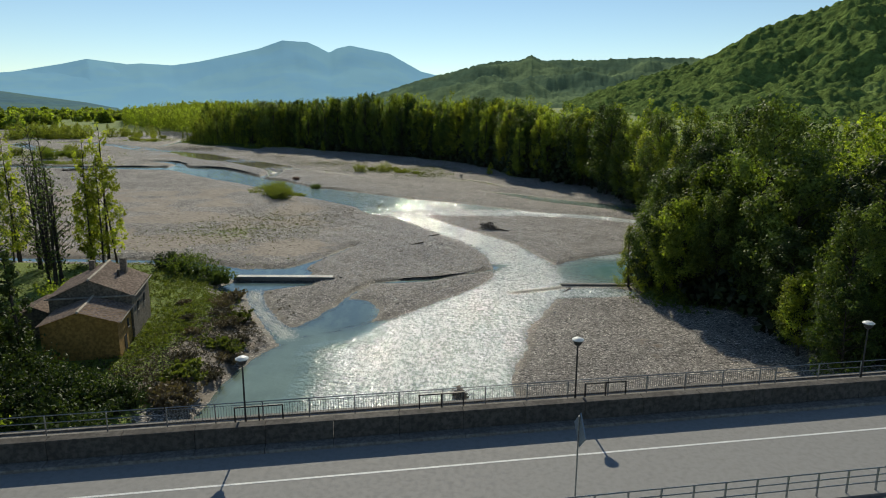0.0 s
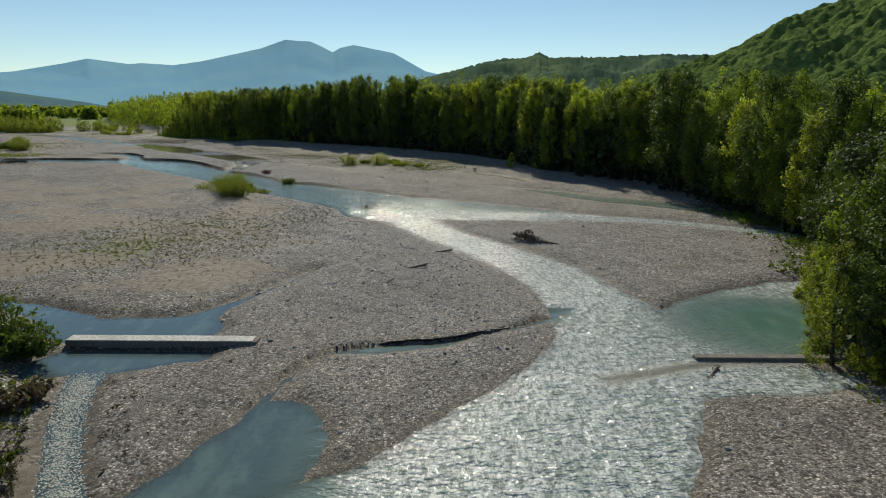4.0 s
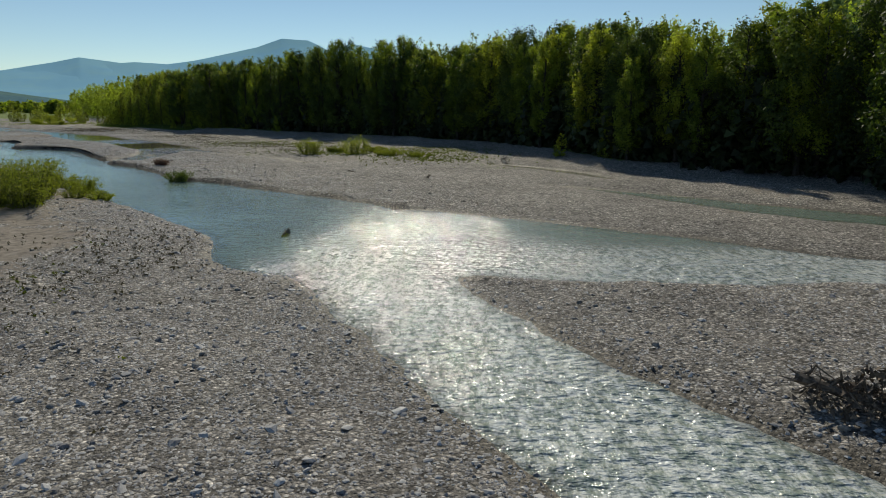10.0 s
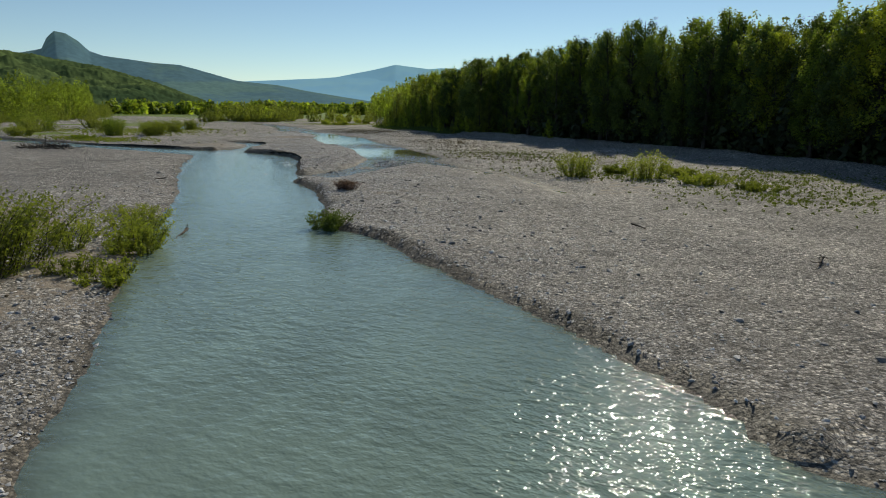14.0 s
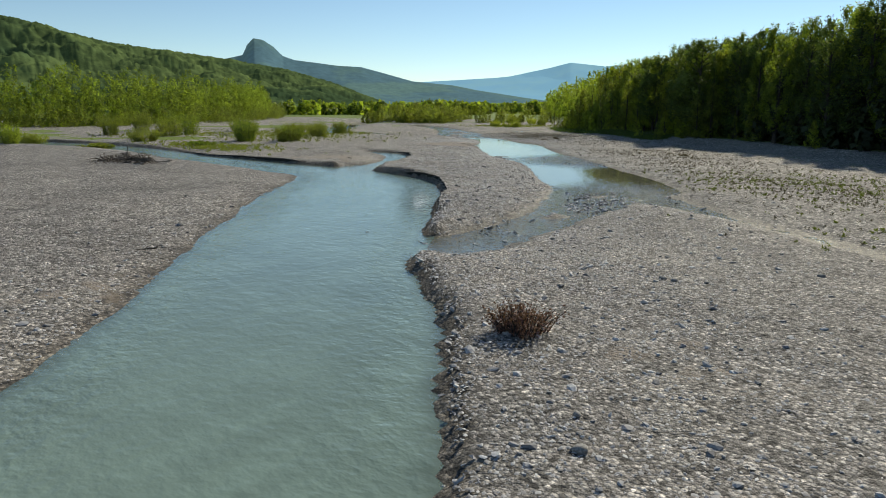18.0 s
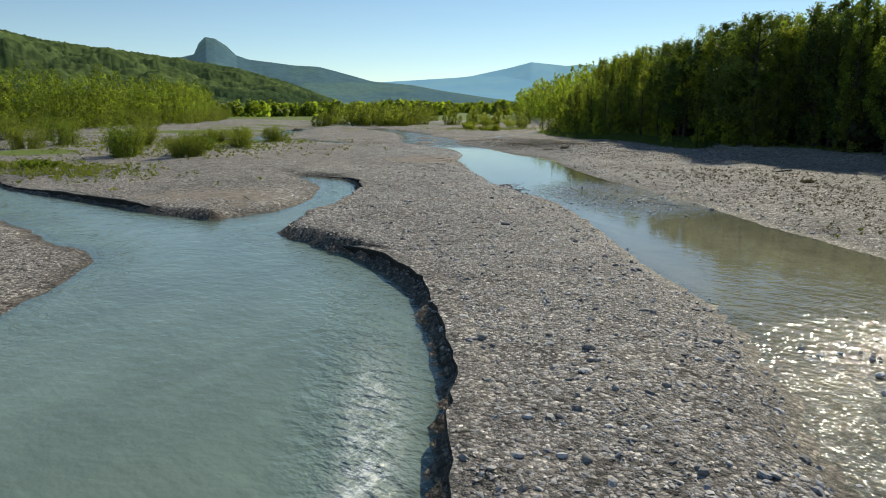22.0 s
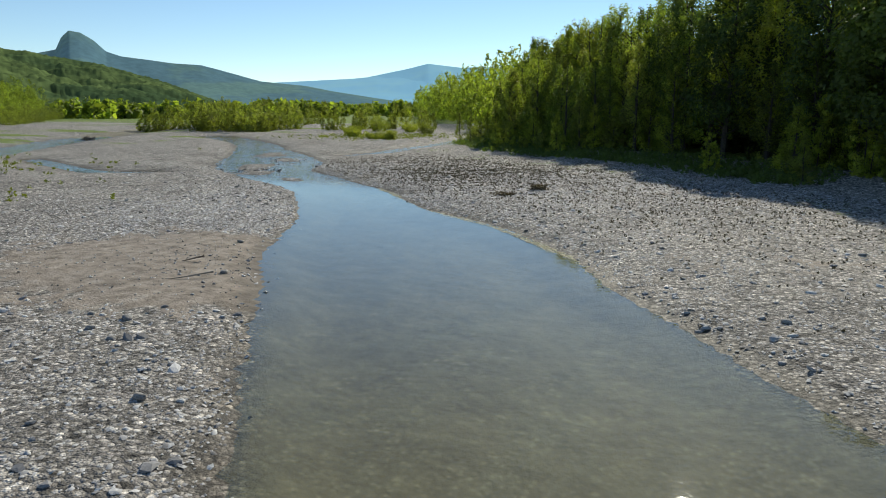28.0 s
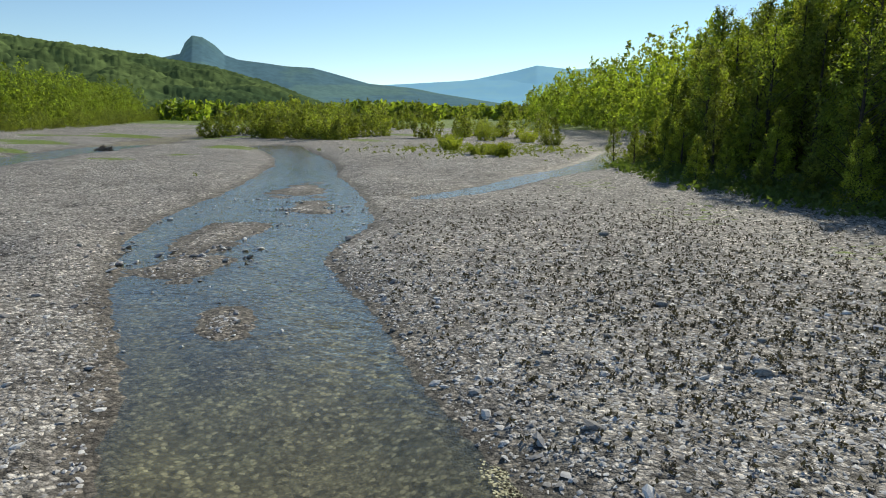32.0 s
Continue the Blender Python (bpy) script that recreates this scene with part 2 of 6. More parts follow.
def water_material(name, deep, rough, clear, calm):
    """Running water. clear: how much of the bed shows through."""
    k = Mat(name)
    at = k.add("ShaderNodeVertexColor")
    at.layer_name = "flow"
    sep = k.add("ShaderNodeSeparateColor")
    k.link(at.outputs["Color"], sep.inputs["Color"])
    rapid, shallow, still = sep.outputs
    ripple = k.noise(1.6, 3, 0.55, (0.7, 1.0, 1.0), 15)
    chop = k.noise(0.6, 2, 0.5, (0.75, 1.0, 1.0), 35)
    tiny = k.noise(3.6, 1, 0.5, (0.75, 1.0, 1.0), 5)
    h = k.math("ADD", k.math("MULTIPLY", ripple, 0.9), k.math("ADD", k.math("MULTIPLY", chop, 0.8), k.math("MULTIPLY", tiny, 0.24)))
    amp = k.math("ADD", k.math("MULTIPLY", rapid, 0.95), calm)
    nrm = k.bump(k.math("MULTIPLY", h, amp), 1.0, 0.5)
    murk = k.mix(k.step(k.noise(0.12, 4), 0.35, 0.65), deep, tuple(c * 1.18 for c in deep))
    px = k.add("ShaderNodeSeparateXYZ")
    k.link(k.pos.outputs["Position"], px.inputs[0])
    pool = k.mix(k.step(px.outputs[0], 0.0, 10.0), (0.075, 0.12, 0.135), (0.085, 0.19, 0.155))
    murk = k.mix(k.math("MULTIPLY", still, 0.85), murk, pool)
    murk = k.mix(k.step(rapid, 0.3, 0.8, 0.0, 0.4), murk, (0.37, 0.39, 0.365))
    swirl = k.noise(0.45, 5, 0.65, (1.0, 0.4, 1.0), 40)
    murk = k.mix(k.step(swirl, 0.45, 0.7, 0.0, 0.3), murk, (0.26, 0.355, 0.3))
    # foam; its wide white crests also stand in for sun glitter, painted as colour
    foam = k.math("MULTIPLY", k.step(k.math("ADD", k.noise(2.6, 8, 0.8, (1.0, 0.42, 1.0), 28), k.math("MULTIPLY", rapid, 0.12)), 0.52, 0.69), k.step(rapid, 0.5, 0.8, 0.0, 0.88))
    murk = k.mix(foam, murk, (0.8, 0.82, 0.8))
    gl = k.math("ADD", k.math("MULTIPLY", rapid, 0.1), rough)
    b = k.surface(murk, gl, nrm, 0, 0.5)
    b.inputs["IOR"].default_value = 1.33
    see = k.add("ShaderNodeBsdfTransparent")
    see.inputs["Color"].default_value = (0.84, 0.87, 0.8, 1)
    gloss = k.add("ShaderNodeBsdfGlossy")
    k.link(gl, gloss.inputs["Roughness"])
    k.link(nrm, gloss.inputs["Normal"])
    lw = k.add("ShaderNodeLayerWeight")
    lw.inputs["Blend"].default_value = 0.5
    k.link(nrm, lw.inputs["Normal"])
    mirror = k.math("ADD", k.math("MULTIPLY", k.math("POWER", lw.outputs["Facing"], 4.2), 0.95), 0.02)
    film_mix = k.add("ShaderNodeMixShader")
    k.link(mirror, film_mix.inputs[0])
    k.link(see.outputs[0], film_mix.inputs[1])
    k.link(gloss.outputs[0], film_mix.inputs[2])
    both = k.add("ShaderNodeMixShader")
    k.link(k.math("MAXIMUM", k.math("MULTIPLY", shallow, 0.8), clear), both.inputs[0])
    k.link(b.outputs[0], both.inputs[1])
    k.link(film_mix.outputs[0], both.inputs[2])
    k.link(both.outputs[0], k.out.inputs["Surface"])
    return k.m


def leaf_material(name, dark, light, glow=0.45):
    k = Mat(name)
    info = k.add("ShaderNodeObjectInfo")
    f = k.math("ADD", k.math("MULTIPLY", k.pos.outputs["Random Per Island"], 0.42), k.math("MULTIPLY", info.outputs["Random"], 0.58))
    col = k.ramp(f, [(0.1, dark), (0.55, tuple((a + b) / 2 for a, b in zip(dark, light))), (0.95, light)])
    at = k.add("ShaderNodeVertexColor")
    at.layer_name = "tone"
    sep = k.add("ShaderNodeSeparateColor")
    k.link(at.outputs["Color"], sep.inputs["Color"])
    tone = sep.outputs[0]
    bough = k.math("ADD", 1.0, k.math("MULTIPLY", k.math("GREATER_THAN", tone, 0.005), k.math("SUBTRACT", k.math("MULTIPLY", tone, 1.0), 0.45)))
    gray = k.add("ShaderNodeCombineColor")
    for ch in range(3):
        k.link(bough, gray.inputs[ch])
    col = k.mix(1.0, col, gray.outputs[0], "MULTIPLY")
    d = k.add("ShaderNodeBsdfPrincipled")
    d.inputs["Roughness"].default_value = 0.6
    d.inputs["Specular IOR Level"].default_value = 0.25
    k.link(col, d.inputs["Base Color"])
    tr = k.add("ShaderNodeBsdfTranslucent")
    k.link(k.mix(1.0, col, (1.4, 1.55, 0.6), "MULTIPLY"), tr.inputs["Color"])
    mx = k.add("ShaderNodeMixShader")
    mx.inputs[0].default_value = glow
    k.link(d.outputs[0], mx.inputs[1])
    k.link(tr.outputs[0], mx.inputs[2])
    k.link(mx.outputs[0], k.out.inputs["Surface"])
    return k.m


def hill_material(name, woods, fields, scale=0.012, mixat=0.5):
    k = Mat(name)
    n = k.noise(scale, 5, 0.6)
    tufts = k.noise(scale * 9, 4, 0.7)
    w = k.mix(k.step(tufts, 0.3, 0.7), tuple(c * 0.6 for c in woods), tuple(c * 1.35 for c in woods))
    col = k.mix(k.step(n, mixat, mixat + 0.08), w, fields)
    k.surface(col, 0.95, k.bump(tufts, 0.8, 6.0), 0, 0.0)
    return k.m


GROUND = ground_material()
RIVER = water_material("silty_river_water", (0.165, 0.222, 0.184), 0.022, 0.0, 0.06)
CLEAR = water_material("clear_shallow_water", (0.13, 0.115, 0.075), 0.022, 0.87, 0.012)
BARK = plain("bark", (0.07, 0.06, 0.05), 0.95, 0, 6, 0.45, 0.03, 0.1)
DRIFT = plain("weathered_driftwood", (0.19, 0.155, 0.125), 0.9, 0, 5, 0.5, 0.03, 0.1)
PALEWOOD = plain("bleached_driftwood", (0.36, 0.32, 0.27), 0.9, 0, 5, 0.3, 0.02, 0.1)
LEAF = leaf_material("poplar_leaves", (0.075, 0.11, 0.024), (0.3, 0.335, 0.066), 0.58)
LEAF_DARK = leaf_material("alder_leaves", (0.04, 0.066, 0.018), (0.16, 0.2, 0.05), 0.4)
LEAF_DEEP = leaf_material("deep_green_shrub_leaves", (0.022, 0.036, 0.012), (0.085, 0.115, 0.03), 0.25)
# near-black leaves: the wood's inner shade put into their colour
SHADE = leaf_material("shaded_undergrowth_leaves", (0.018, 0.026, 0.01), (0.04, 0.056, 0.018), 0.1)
LEAF_YELLOW = leaf_material("young_poplar_leaves", (0.17, 0.19, 0.032), (0.38, 0.39, 0.075), 0.58)
WILLOW = leaf_material("willow_leaves", (0.125, 0.142, 0.034), (0.29, 0.3, 0.072), 0.55)
DRYLEAF = leaf_material("dry_reddish_twigs", (0.11, 0.08, 0.055), (0.23, 0.17, 0.11), 0.2)
REDTWIG = leaf_material("reddish_bare_twigs", (0.12, 0.06, 0.05), (0.27, 0.14, 0.115), 0.2)
CLOD = leaf_material("dry_weed_clods", (0.07, 0.056, 0.04), (0.15, 0.122, 0.09), 0.15)
GRASS = leaf_material("grass_blades", (0.055, 0.068, 0.018), (0.17, 0.19, 0.05))
ASPHALT = plain("asphalt", (0.27, 0.262, 0.25), 0.85, 0, 30, 0.12, 0.004)
PAINT = plain("road_paint", (0.72, 0.72, 0.7), 0.7, 0, 14, 0.15, 0.002)
CONCRETE = plain("aged_concrete", (0.22, 0.2, 0.175), 0.9, 0, 5, 0.3, 0.012)
# parapet: stained concrete, darkened further with its face's shade put in
PARAPET = plain("shaded_stained_concrete", (0.085, 0.074, 0.064), 0.95, 0, 4, 0.4, 0.012)
STEEL = plain("galvanised_steel", (0.36, 0.37, 0.37), 0.45, 0.7, 12, 0.2, 0.002)
DARKSTEEL = plain("dark_painted_steel", (0.05, 0.05, 0.05), 0.5, 0.3, 12, 0.25, 0.002)
GLOBE = plain("lamp_cap", (0.72, 0.72, 0.7), 0.4, 0, 10, 0.08, 0.001)
STONE = plain("river_stone", (0.3, 0.285, 0.265), 0.85, 0, 14, 0.3, 0.01, 0.3)
PLASTER = plain("stained_ochre_plaster", (0.42, 0.23, 0.06), 0.95, 0, 2.5, 0.35, 0.02)
WALLSTONE = plain("weathered_stone_wall", (0.2, 0.165, 0.125), 0.95, 0, 3.5, 0.45, 0.05)
TILE = plain("lichened_roof_tile", (0.31, 0.22, 0.165), 0.95, 0, 3, 0.4, 0.02)
PALETILE = plain("mortared_ridge_tile", (0.5, 0.43, 0.34), 0.95, 0, 4, 0.3, 0.02)
SUNLIT_CONCRETE = plain("worn_sunlit_concrete", (0.62, 0.6, 0.55), 0.85, 0, 3, 0.25, 0.01)
SIGN = plain("sign_metal", (0.3, 0.36, 0.42), 0.4, 0.5, 10, 0.15, 0.002)
VOID = plain("dark_opening", (0.02, 0.02, 0.02), 0.8)


# ---- mesh helpers ----
def arrays(name, verts, faces, material, smooth=False):
    """A mesh from arrays of corners and of triangles or quads."""
    verts, faces = np.asarray(verts, dtype=np.float32), np.asarray(faces, dtype=np.int32)
    me = bpy.data.meshes.new(name)
    n, w = faces.shape
    me.vertices.add(len(verts))
    me.vertices.foreach_set("co", verts.ravel())
    me.loops.add(n * w)
    me.loops.foreach_set("vertex_index", faces.ravel())
    me.polygons.add(n)
    me.polygons.foreach_set("loop_start", np.arange(0, n * w, w, dtype=np.int32))
    me.polygons.foreach_set("use_smooth", np.full(n, smooth))
    me.update(calc_edges=True)
    me.materials.append(material)
    return me


def part(name, bm, material, parent, label=""):
    """Links a bmesh, or a mesh, as one object under a thing or a part."""
    if isinstance(bm, bmesh.types.BMesh):
        me = bpy.data.meshes.new(name)
        bm.to_mesh(me)
        bm.free()
        me.materials.append(material)
    else:
        me = bm
    ob = new(name, me)
    ob.parent = parent
    return tagged(ob, label)


def box(x0, y0, z0, x1, y1, z1, bevel=0.0, bm=None):
    b = bm or bmesh.new()
    r = bmesh.ops.create_cube(b, size=1.0)["verts"]
    for v in r:
        v.co = Vector(((x0, x1)[v.co.x > 0], (y0, y1)[v.co.y > 0], (z0, z1)[v.co.z > 0]))
    if bevel:
        es = list({e for v in r for e in v.link_edges})
        bmesh.ops.bevel(b, geom=es, offset=bevel, segments=1, affect="EDGES")
    return b


def tube(points, radii, sides=6, bm=None):
    """A tapered tube along points."""
    b = bm or bmesh.new()
    rings = []
    pts = [Vector(p) for p in points]
    for i, (p, r) in enumerate(zip(pts, radii)):
        way = (pts[min(i + 1, len(pts) - 1)] - pts[max(i - 1, 0)]).normalized()
        side = way.cross(Vector((0.31, 0.95, 0.05))).normalized()
        up = way.cross(side)
        rings.append([b.verts.new(p + r * (math.cos(a) * side + math.sin(a) * up)) for a in (2 * math.pi * j / sides for j in range(sides))])
    for a, c in zip(rings, rings[1:]):
        for j in range(sides):
            b.faces.new((a[j], a[(j + 1) % sides], c[(j + 1) % sides], c[j]))
    b.faces.new(list(reversed(rings[0])))
    b.faces.new(rings[-1])
    return b


def lattice(x, y, cell, seed):
    """Smooth value noise, -1 to 1, over arrays x and y."""
    rng = np.random.RandomState(seed)
    tab = rng.rand(256, 256) * 2 - 1
    u, v = x / cell, y / cell
    i, j = np.floor(u).astype(int), np.floor(v).astype(int)
    f, g = u - i, v - j
    f, g = f * f * (3 - 2 * f), g * g * (3 - 2 * g)
    i0, i1, j0, j1 = i % 256, (i + 1) % 256, j % 256, (j + 1) % 256
    return (tab[i0, j0] * (1 - f) + tab[i1, j0] * f) * (1 - g) + (tab[i0, j1] * (1 - f) + tab[i1, j1] * f) * g


def ease(a):
    a = np.clip(a, 0, 1)
    return a * a * (3 - 2 * a)


def spline(pts, n=6):
    """Points between control points, along a smooth curve."""
    p = np.array(pts, dtype=float)
    p = np.vstack([2 * p[0] - p[1], p, 2 * p[-1] - p[-2]])
    out = []
    for a, b, c, d in zip(p, p[1:], p[2:], p[3:]):
        for s in np.linspace(0, 1, n, endpoint=False):
            out.append(0.5 * (2 * b + (c - a) * s + (2 * a - 5 * b + 4 * c - d) * s * s + (3 * b - a - 3 * c + d) * s ** 3))
    out.append(p[-2])
    return np.array(out)


# ---- the plan of the river ----
# name: bed depth, width of the bank's rise on the left and on the right (facing upstream), then x, y, half width
CHANNELS = {
    "main_lower": (1.1, 3.0, 2.2, [(-10, 20, 18), (-9, 62, 17.5), (-8, 77, 16.5), (-0.5, 88, 12.2), (3.2, 96, 9.8), (11, 109, 8.0), (15.5, 121, 6.6), (16, 134, 6.2), (12.4, 150, 5.4), (5.8, 163, 5.0), (-3.6, 179, 4.6), (-11.6, 197, 6.6), (-16.2, 210, 10.2)]),
    "main": (1.1, 3.0, 0.16, [(-15, 203, 10), (-17.5, 214.5, 12.5), (-31.8, 230.2, 11.2), (-47.2, 243.8, 10.2), (-57, 252, 8.4), (-70, 269, 9), (-84, 283, 9), (-101, 303, 11), (-114, 318.5, 11), (-127, 327, 8), (-142, 329, 6.5), (-157, 330, 5.5), (-180, 331, 4.5), (-200, 335, 4.5), (-235, 336, 5), (-290, 325, 6)]),
    "branch": (0.7, 0.7, 4.0, [(90, 150, 5), (72, 166, 5), (58, 180, 4.5), (44, 190, 4.5), (27, 196, 5.3), (12, 201, 10.2), (0, 205.5, 13), (-12, 212, 14)]),
    "turquoise": (1.0, 1.5, 1.0, [(17, 115, 3.6), (22.5, 122, 5), (33, 127, 11), (46, 134, 12)]),
    "tail": (0.7, 1.5, 1.5, [(15, 112, 4.5), (20, 113, 4.6), (27, 112.8, 3.6), (33, 112.5, 2.2)]),
    "pool": (0.9, 1.5, 1.0, [(-19, 92, 3), (-15, 98, 4.6), (-14, 103.5, 3.6), (-15.5, 106, 1.5)]),
    "weir_pool": (0.8, 1.2, 1.0, [(-43, 124.5, 3.6), (-36, 124, 4.6), (-29.4, 125, 4.6)]),
    "trickle": (0.25, 0.8, 0.8, [(-29, 128.5, 2.2), (-27.5, 132.5, 1.2), (-25, 138, 0.6), (-22, 146, 0.45), (-20.5, 150, 0.25)]),
    "below_weir": (0.6, 1.0, 1.0, [(-37, 114.5, 3.6), (-30, 116, 2.9), (-25, 117, 1.6)]),
    "spill": (0.5, 0.8, 0.8, [(-33, 112, 2), (-30.5, 105, 1.6), (-26, 96, 1.6), (-21, 88, 2.5)]),
    "left_stream": (0.5, 1.0, 1.0, [(-160, 142, 2), (-110, 137, 2), (-77, 134.5, 1.8), (-55, 133, 1.8), (-42, 127, 2.5)]),
    "creek": (0.35, 1.2, 0.12, [(9, 128, 0.6), (5.5, 125.4, 0.35), (1, 122.6, 0.45), (-2, 120.6, 0.8), (-6, 119.6, 1.3), (-9, 118.8, 1.2), (-12, 118.2, 0.5), (-13.6, 116.6, 0.3), (-15.3, 112, 0.4), (-16.4, 107, 0.6)]),
    "riffle": (0.25, 1.5, 3.0, [(-83, 285, 3), (-78, 294, 3.5), (-78, 306, 3.6), (-81, 322, 5), (-85, 337, 8)]),
    "side": (0.6, 2.5, 2.0, [(-84, 338, 8.8), (-93, 349, 9), (-102, 360, 8), (-110, 369.5, 7.6), (-122, 380.7, 8.9), (-131, 388.8, 8.9), (-143.4, 403.6, 9.5), (-153.9, 416.8, 9.3), (-164.6, 427.6, 6.2), (-175, 438.8, 5.4), (-180, 442.4, 5.3), (-187, 447.3, 5.5), (-200, 455, 6.4), (-209, 466, 9), (-220, 478, 8), (-236, 494, 6), (-258, 515, 5), (-300, 545, 6)]),
    "edge_arm": (0.25, 1.5, 1.5, [(-207.5, 486, 1.6), (-207, 497, 2.4), (-209.5, 515, 2.8), (-211, 540, 4), (-220, 575, 5)]),
    "thread": (0.25, 2.0, 2.0, [(-77, 331, 4), (-68, 325, 1.6), (-62, 320, 0.7), (-52, 312.5, 0.55), (-44, 304, 0.6), (-36, 293, 0.4)]),
    "edge_pool": (0.3, 4.0, 4.0, [(14, 250, 0.8), (24, 240, 2.2), (35, 227, 4.2), (52, 213, 4.6), (75, 195, 5)]),
    "shallow_left": (0.2, 2.5, 2.5, [(-252, 452, 2.0), (-235, 446, 2.0), (-221, 442, 1.8), (-211, 446, 0.8)]),
    "inlet": (0.6, 2.0, 0.35, [(-131, 331, 5), (-134, 338.5, 4), (-135, 344.5, 3.2), (-139, 352, 2.6), (-146, 361, 2.8), (-153, 366.5, 2.6), (-161, 369, 1.5)]),
    "puddle": (0.2, 3.0, 3.0, [(6, 290, 1.0), (14, 281, 1.8), (20, 271, 1.8), (24, 262, 0.8)]),
    "far_arm": (0.5, 1.5, 1.5, [(-250, 430, 4), (-330, 520, 8), (-420, 640, 12), (-520, 800, 18), (-680, 1000, 25)]),
}
# low bars of stones inside the side stream: x, y, radii, turn
BARS = [(-206, 459, 6, 2.2, 128), (-199, 452, 3.5, 1.6, 135), (-188, 446.5, 2.2, 1.0, 140), (-212, 474, 5, 2.0, 130), (-224, 484, 6, 2.5, 125), (-82, 328, 2.6, 1.3, 90), (-79, 312, 1.6, 0.9, 90)]
FINE = (-255, 75, 38, 545)          # the stretch of the plan with fine ground


def shore(x, y):
    """The distance from the nearest water's edge (negative in the water), the bed's depth and the bank's rise there."""
    best = np.full(x.shape, 60.0)
    deep, rise = np.full(x.shape, 0.5), np.full(x.shape, 2.0)
    for depth, left, right, pts in CHANNELS.values():
        c = spline(pts)
        rough = 0.5 if max(p[2] for p in pts) > 3 else 0.2
        pad = 22
        near = (x > c[:, 0].min() - pad) & (x < c[:, 0].max() + pad) & (y > c[:, 1].min() - pad) & (y < c[:, 1].max() + pad)
        px, py = x[near], y[near]
        if px.size == 0:
            continue
        d, side = np.full(px.shape, 99.0), np.zeros(px.shape)
        for a, b in zip(c, c[1:]):
            e = b - a
            t = np.clip(((px - a[0]) * e[0] + (py - a[1]) * e[1]) / (e[0] ** 2 + e[1] ** 2 + 1e-9), 0, 1)
            q = np.hypot(px - a[0] - t * e[0], py - a[1] - t * e[1]) - (a[2] + t * e[2])
            hit_it = q < d
            d[hit_it] = q[hit_it]
            side[hit_it] = (e[0] * (py - a[1]) - e[1] * (px - a[0]))[hit_it]
        d = d + rough * (lattice(px, py, 7.0, 5) * 0.9 + lattice(px, py, 2.2, 6) * 0.6 + lattice(px, py, 0.9, 7) * 0.25)
        w = np.where(side > 0, left, right)
        b0, d0, r0 = best[near], deep[near], rise[near]
        less = d < b0
        b0[less], d0[less], r0[less] = d[less], depth, w[less]
        best[near], deep[near], rise[near] = b0, d0, r0
    for bx, by, rx, ry, turn in BARS:
        c, s = math.cos(radians(turn)), math.sin(radians(turn))
        u, v = (x - bx) * c + (y - by) * s, (y - by) * c - (x - bx) * s
        q = (1 - np.hypot(u / rx, v / ry)) * min(rx, ry) + 1.2 * lattice(x, y, 3.4, 15) + 0.7 * lattice(x, y, 1.3, 16) - 0.3
        best = np.where(np.abs(u) + np.abs(v) < 30, np.maximum(best, np.minimum(q * 0.5, 1.0)), best)
    return best, deep, rise


FOREST = [(40, 60), (43, 78), (42, 90), (38, 103), (33, 115), (42, 135), (57, 160), (60, 185), (57, 215), (52, 262), (21, 276), (15, 308), (8, 338), (-12, 362), (-40, 396), (-62, 416), (-85, 431), (-104, 446), (-122, 459), (-142, 481), (-166, 496), (-190, 517), (-208, 538), (-215, 600), (-250, 720), (-320, 900), (-450, 1200)]


def behind(x, y, line):
    """How far a place lies behind a line of the plan (to its right, seen along it); negative before it."""
    best, sign = np.full(np.shape(x), 1e9), np.ones(np.shape(x))
    p = np.array(line, dtype=float)
    for a, b in zip(p, p[1:]):
        e = b - a
        t = np.clip(((x - a[0]) * e[0] + (y - a[1]) * e[1]) / (e @ e), 0, 1)
        q = np.hypot(x - a[0] - t * e[0], y - a[1] - t * e[1])
        nearer = q < best
        best = np.where(nearer, q, best)
        sign = np.where(nearer, np.sign(e[1] * (x - a[0]) - e[0] * (y - a[1])), sign)
    return best * sign


TALL = [(52, 262), (30, 284), (24, 312), (15, 342), (-6, 370), (-35, 404), (-57, 424), (-80, 440), (-99, 456), (-117, 472), (-147, 499), (-187, 558), (-215, 604), (-300, 722), (-420, 900)]
# the height of the wood's canopy along the valley: y, metres
CANOPY = [(60, 30), (115, 31), (185, 32), (215, 33.5), (264, 34), (276, 31), (284, 27.5), (293, 29.5), (307, 33.5), (325, 33), (350, 35.5), (370, 34.5), (392, 33), (405, 39), (416, 40), (428, 38), (445, 36.5), (470, 35), (490, 34), (540, 32), (590, 33.5), (700, 34), (800, 31), (950, 24), (1300, 18)]


def canopy(y):
    return float(np.interp(y, [c[0] for c in CANOPY], [c[1] for c in CANOPY]))


# the crest of the cut bank along the main channel
LEVEE = [(14, 212), (-2, 224), (-30, 246), (-54, 266), (-66, 283), (-80, 296), (-93, 314), (-106, 328), (-120, 337), (-135, 352), (-150, 370)]
LEFTBANK = [(-30, 30), (-27, 63), (-25, 78), (-27, 90), (-33, 101), (-37, 110), (-41, 121), (-52, 127), (-66, 128), (-110, 131), (-200, 135)]


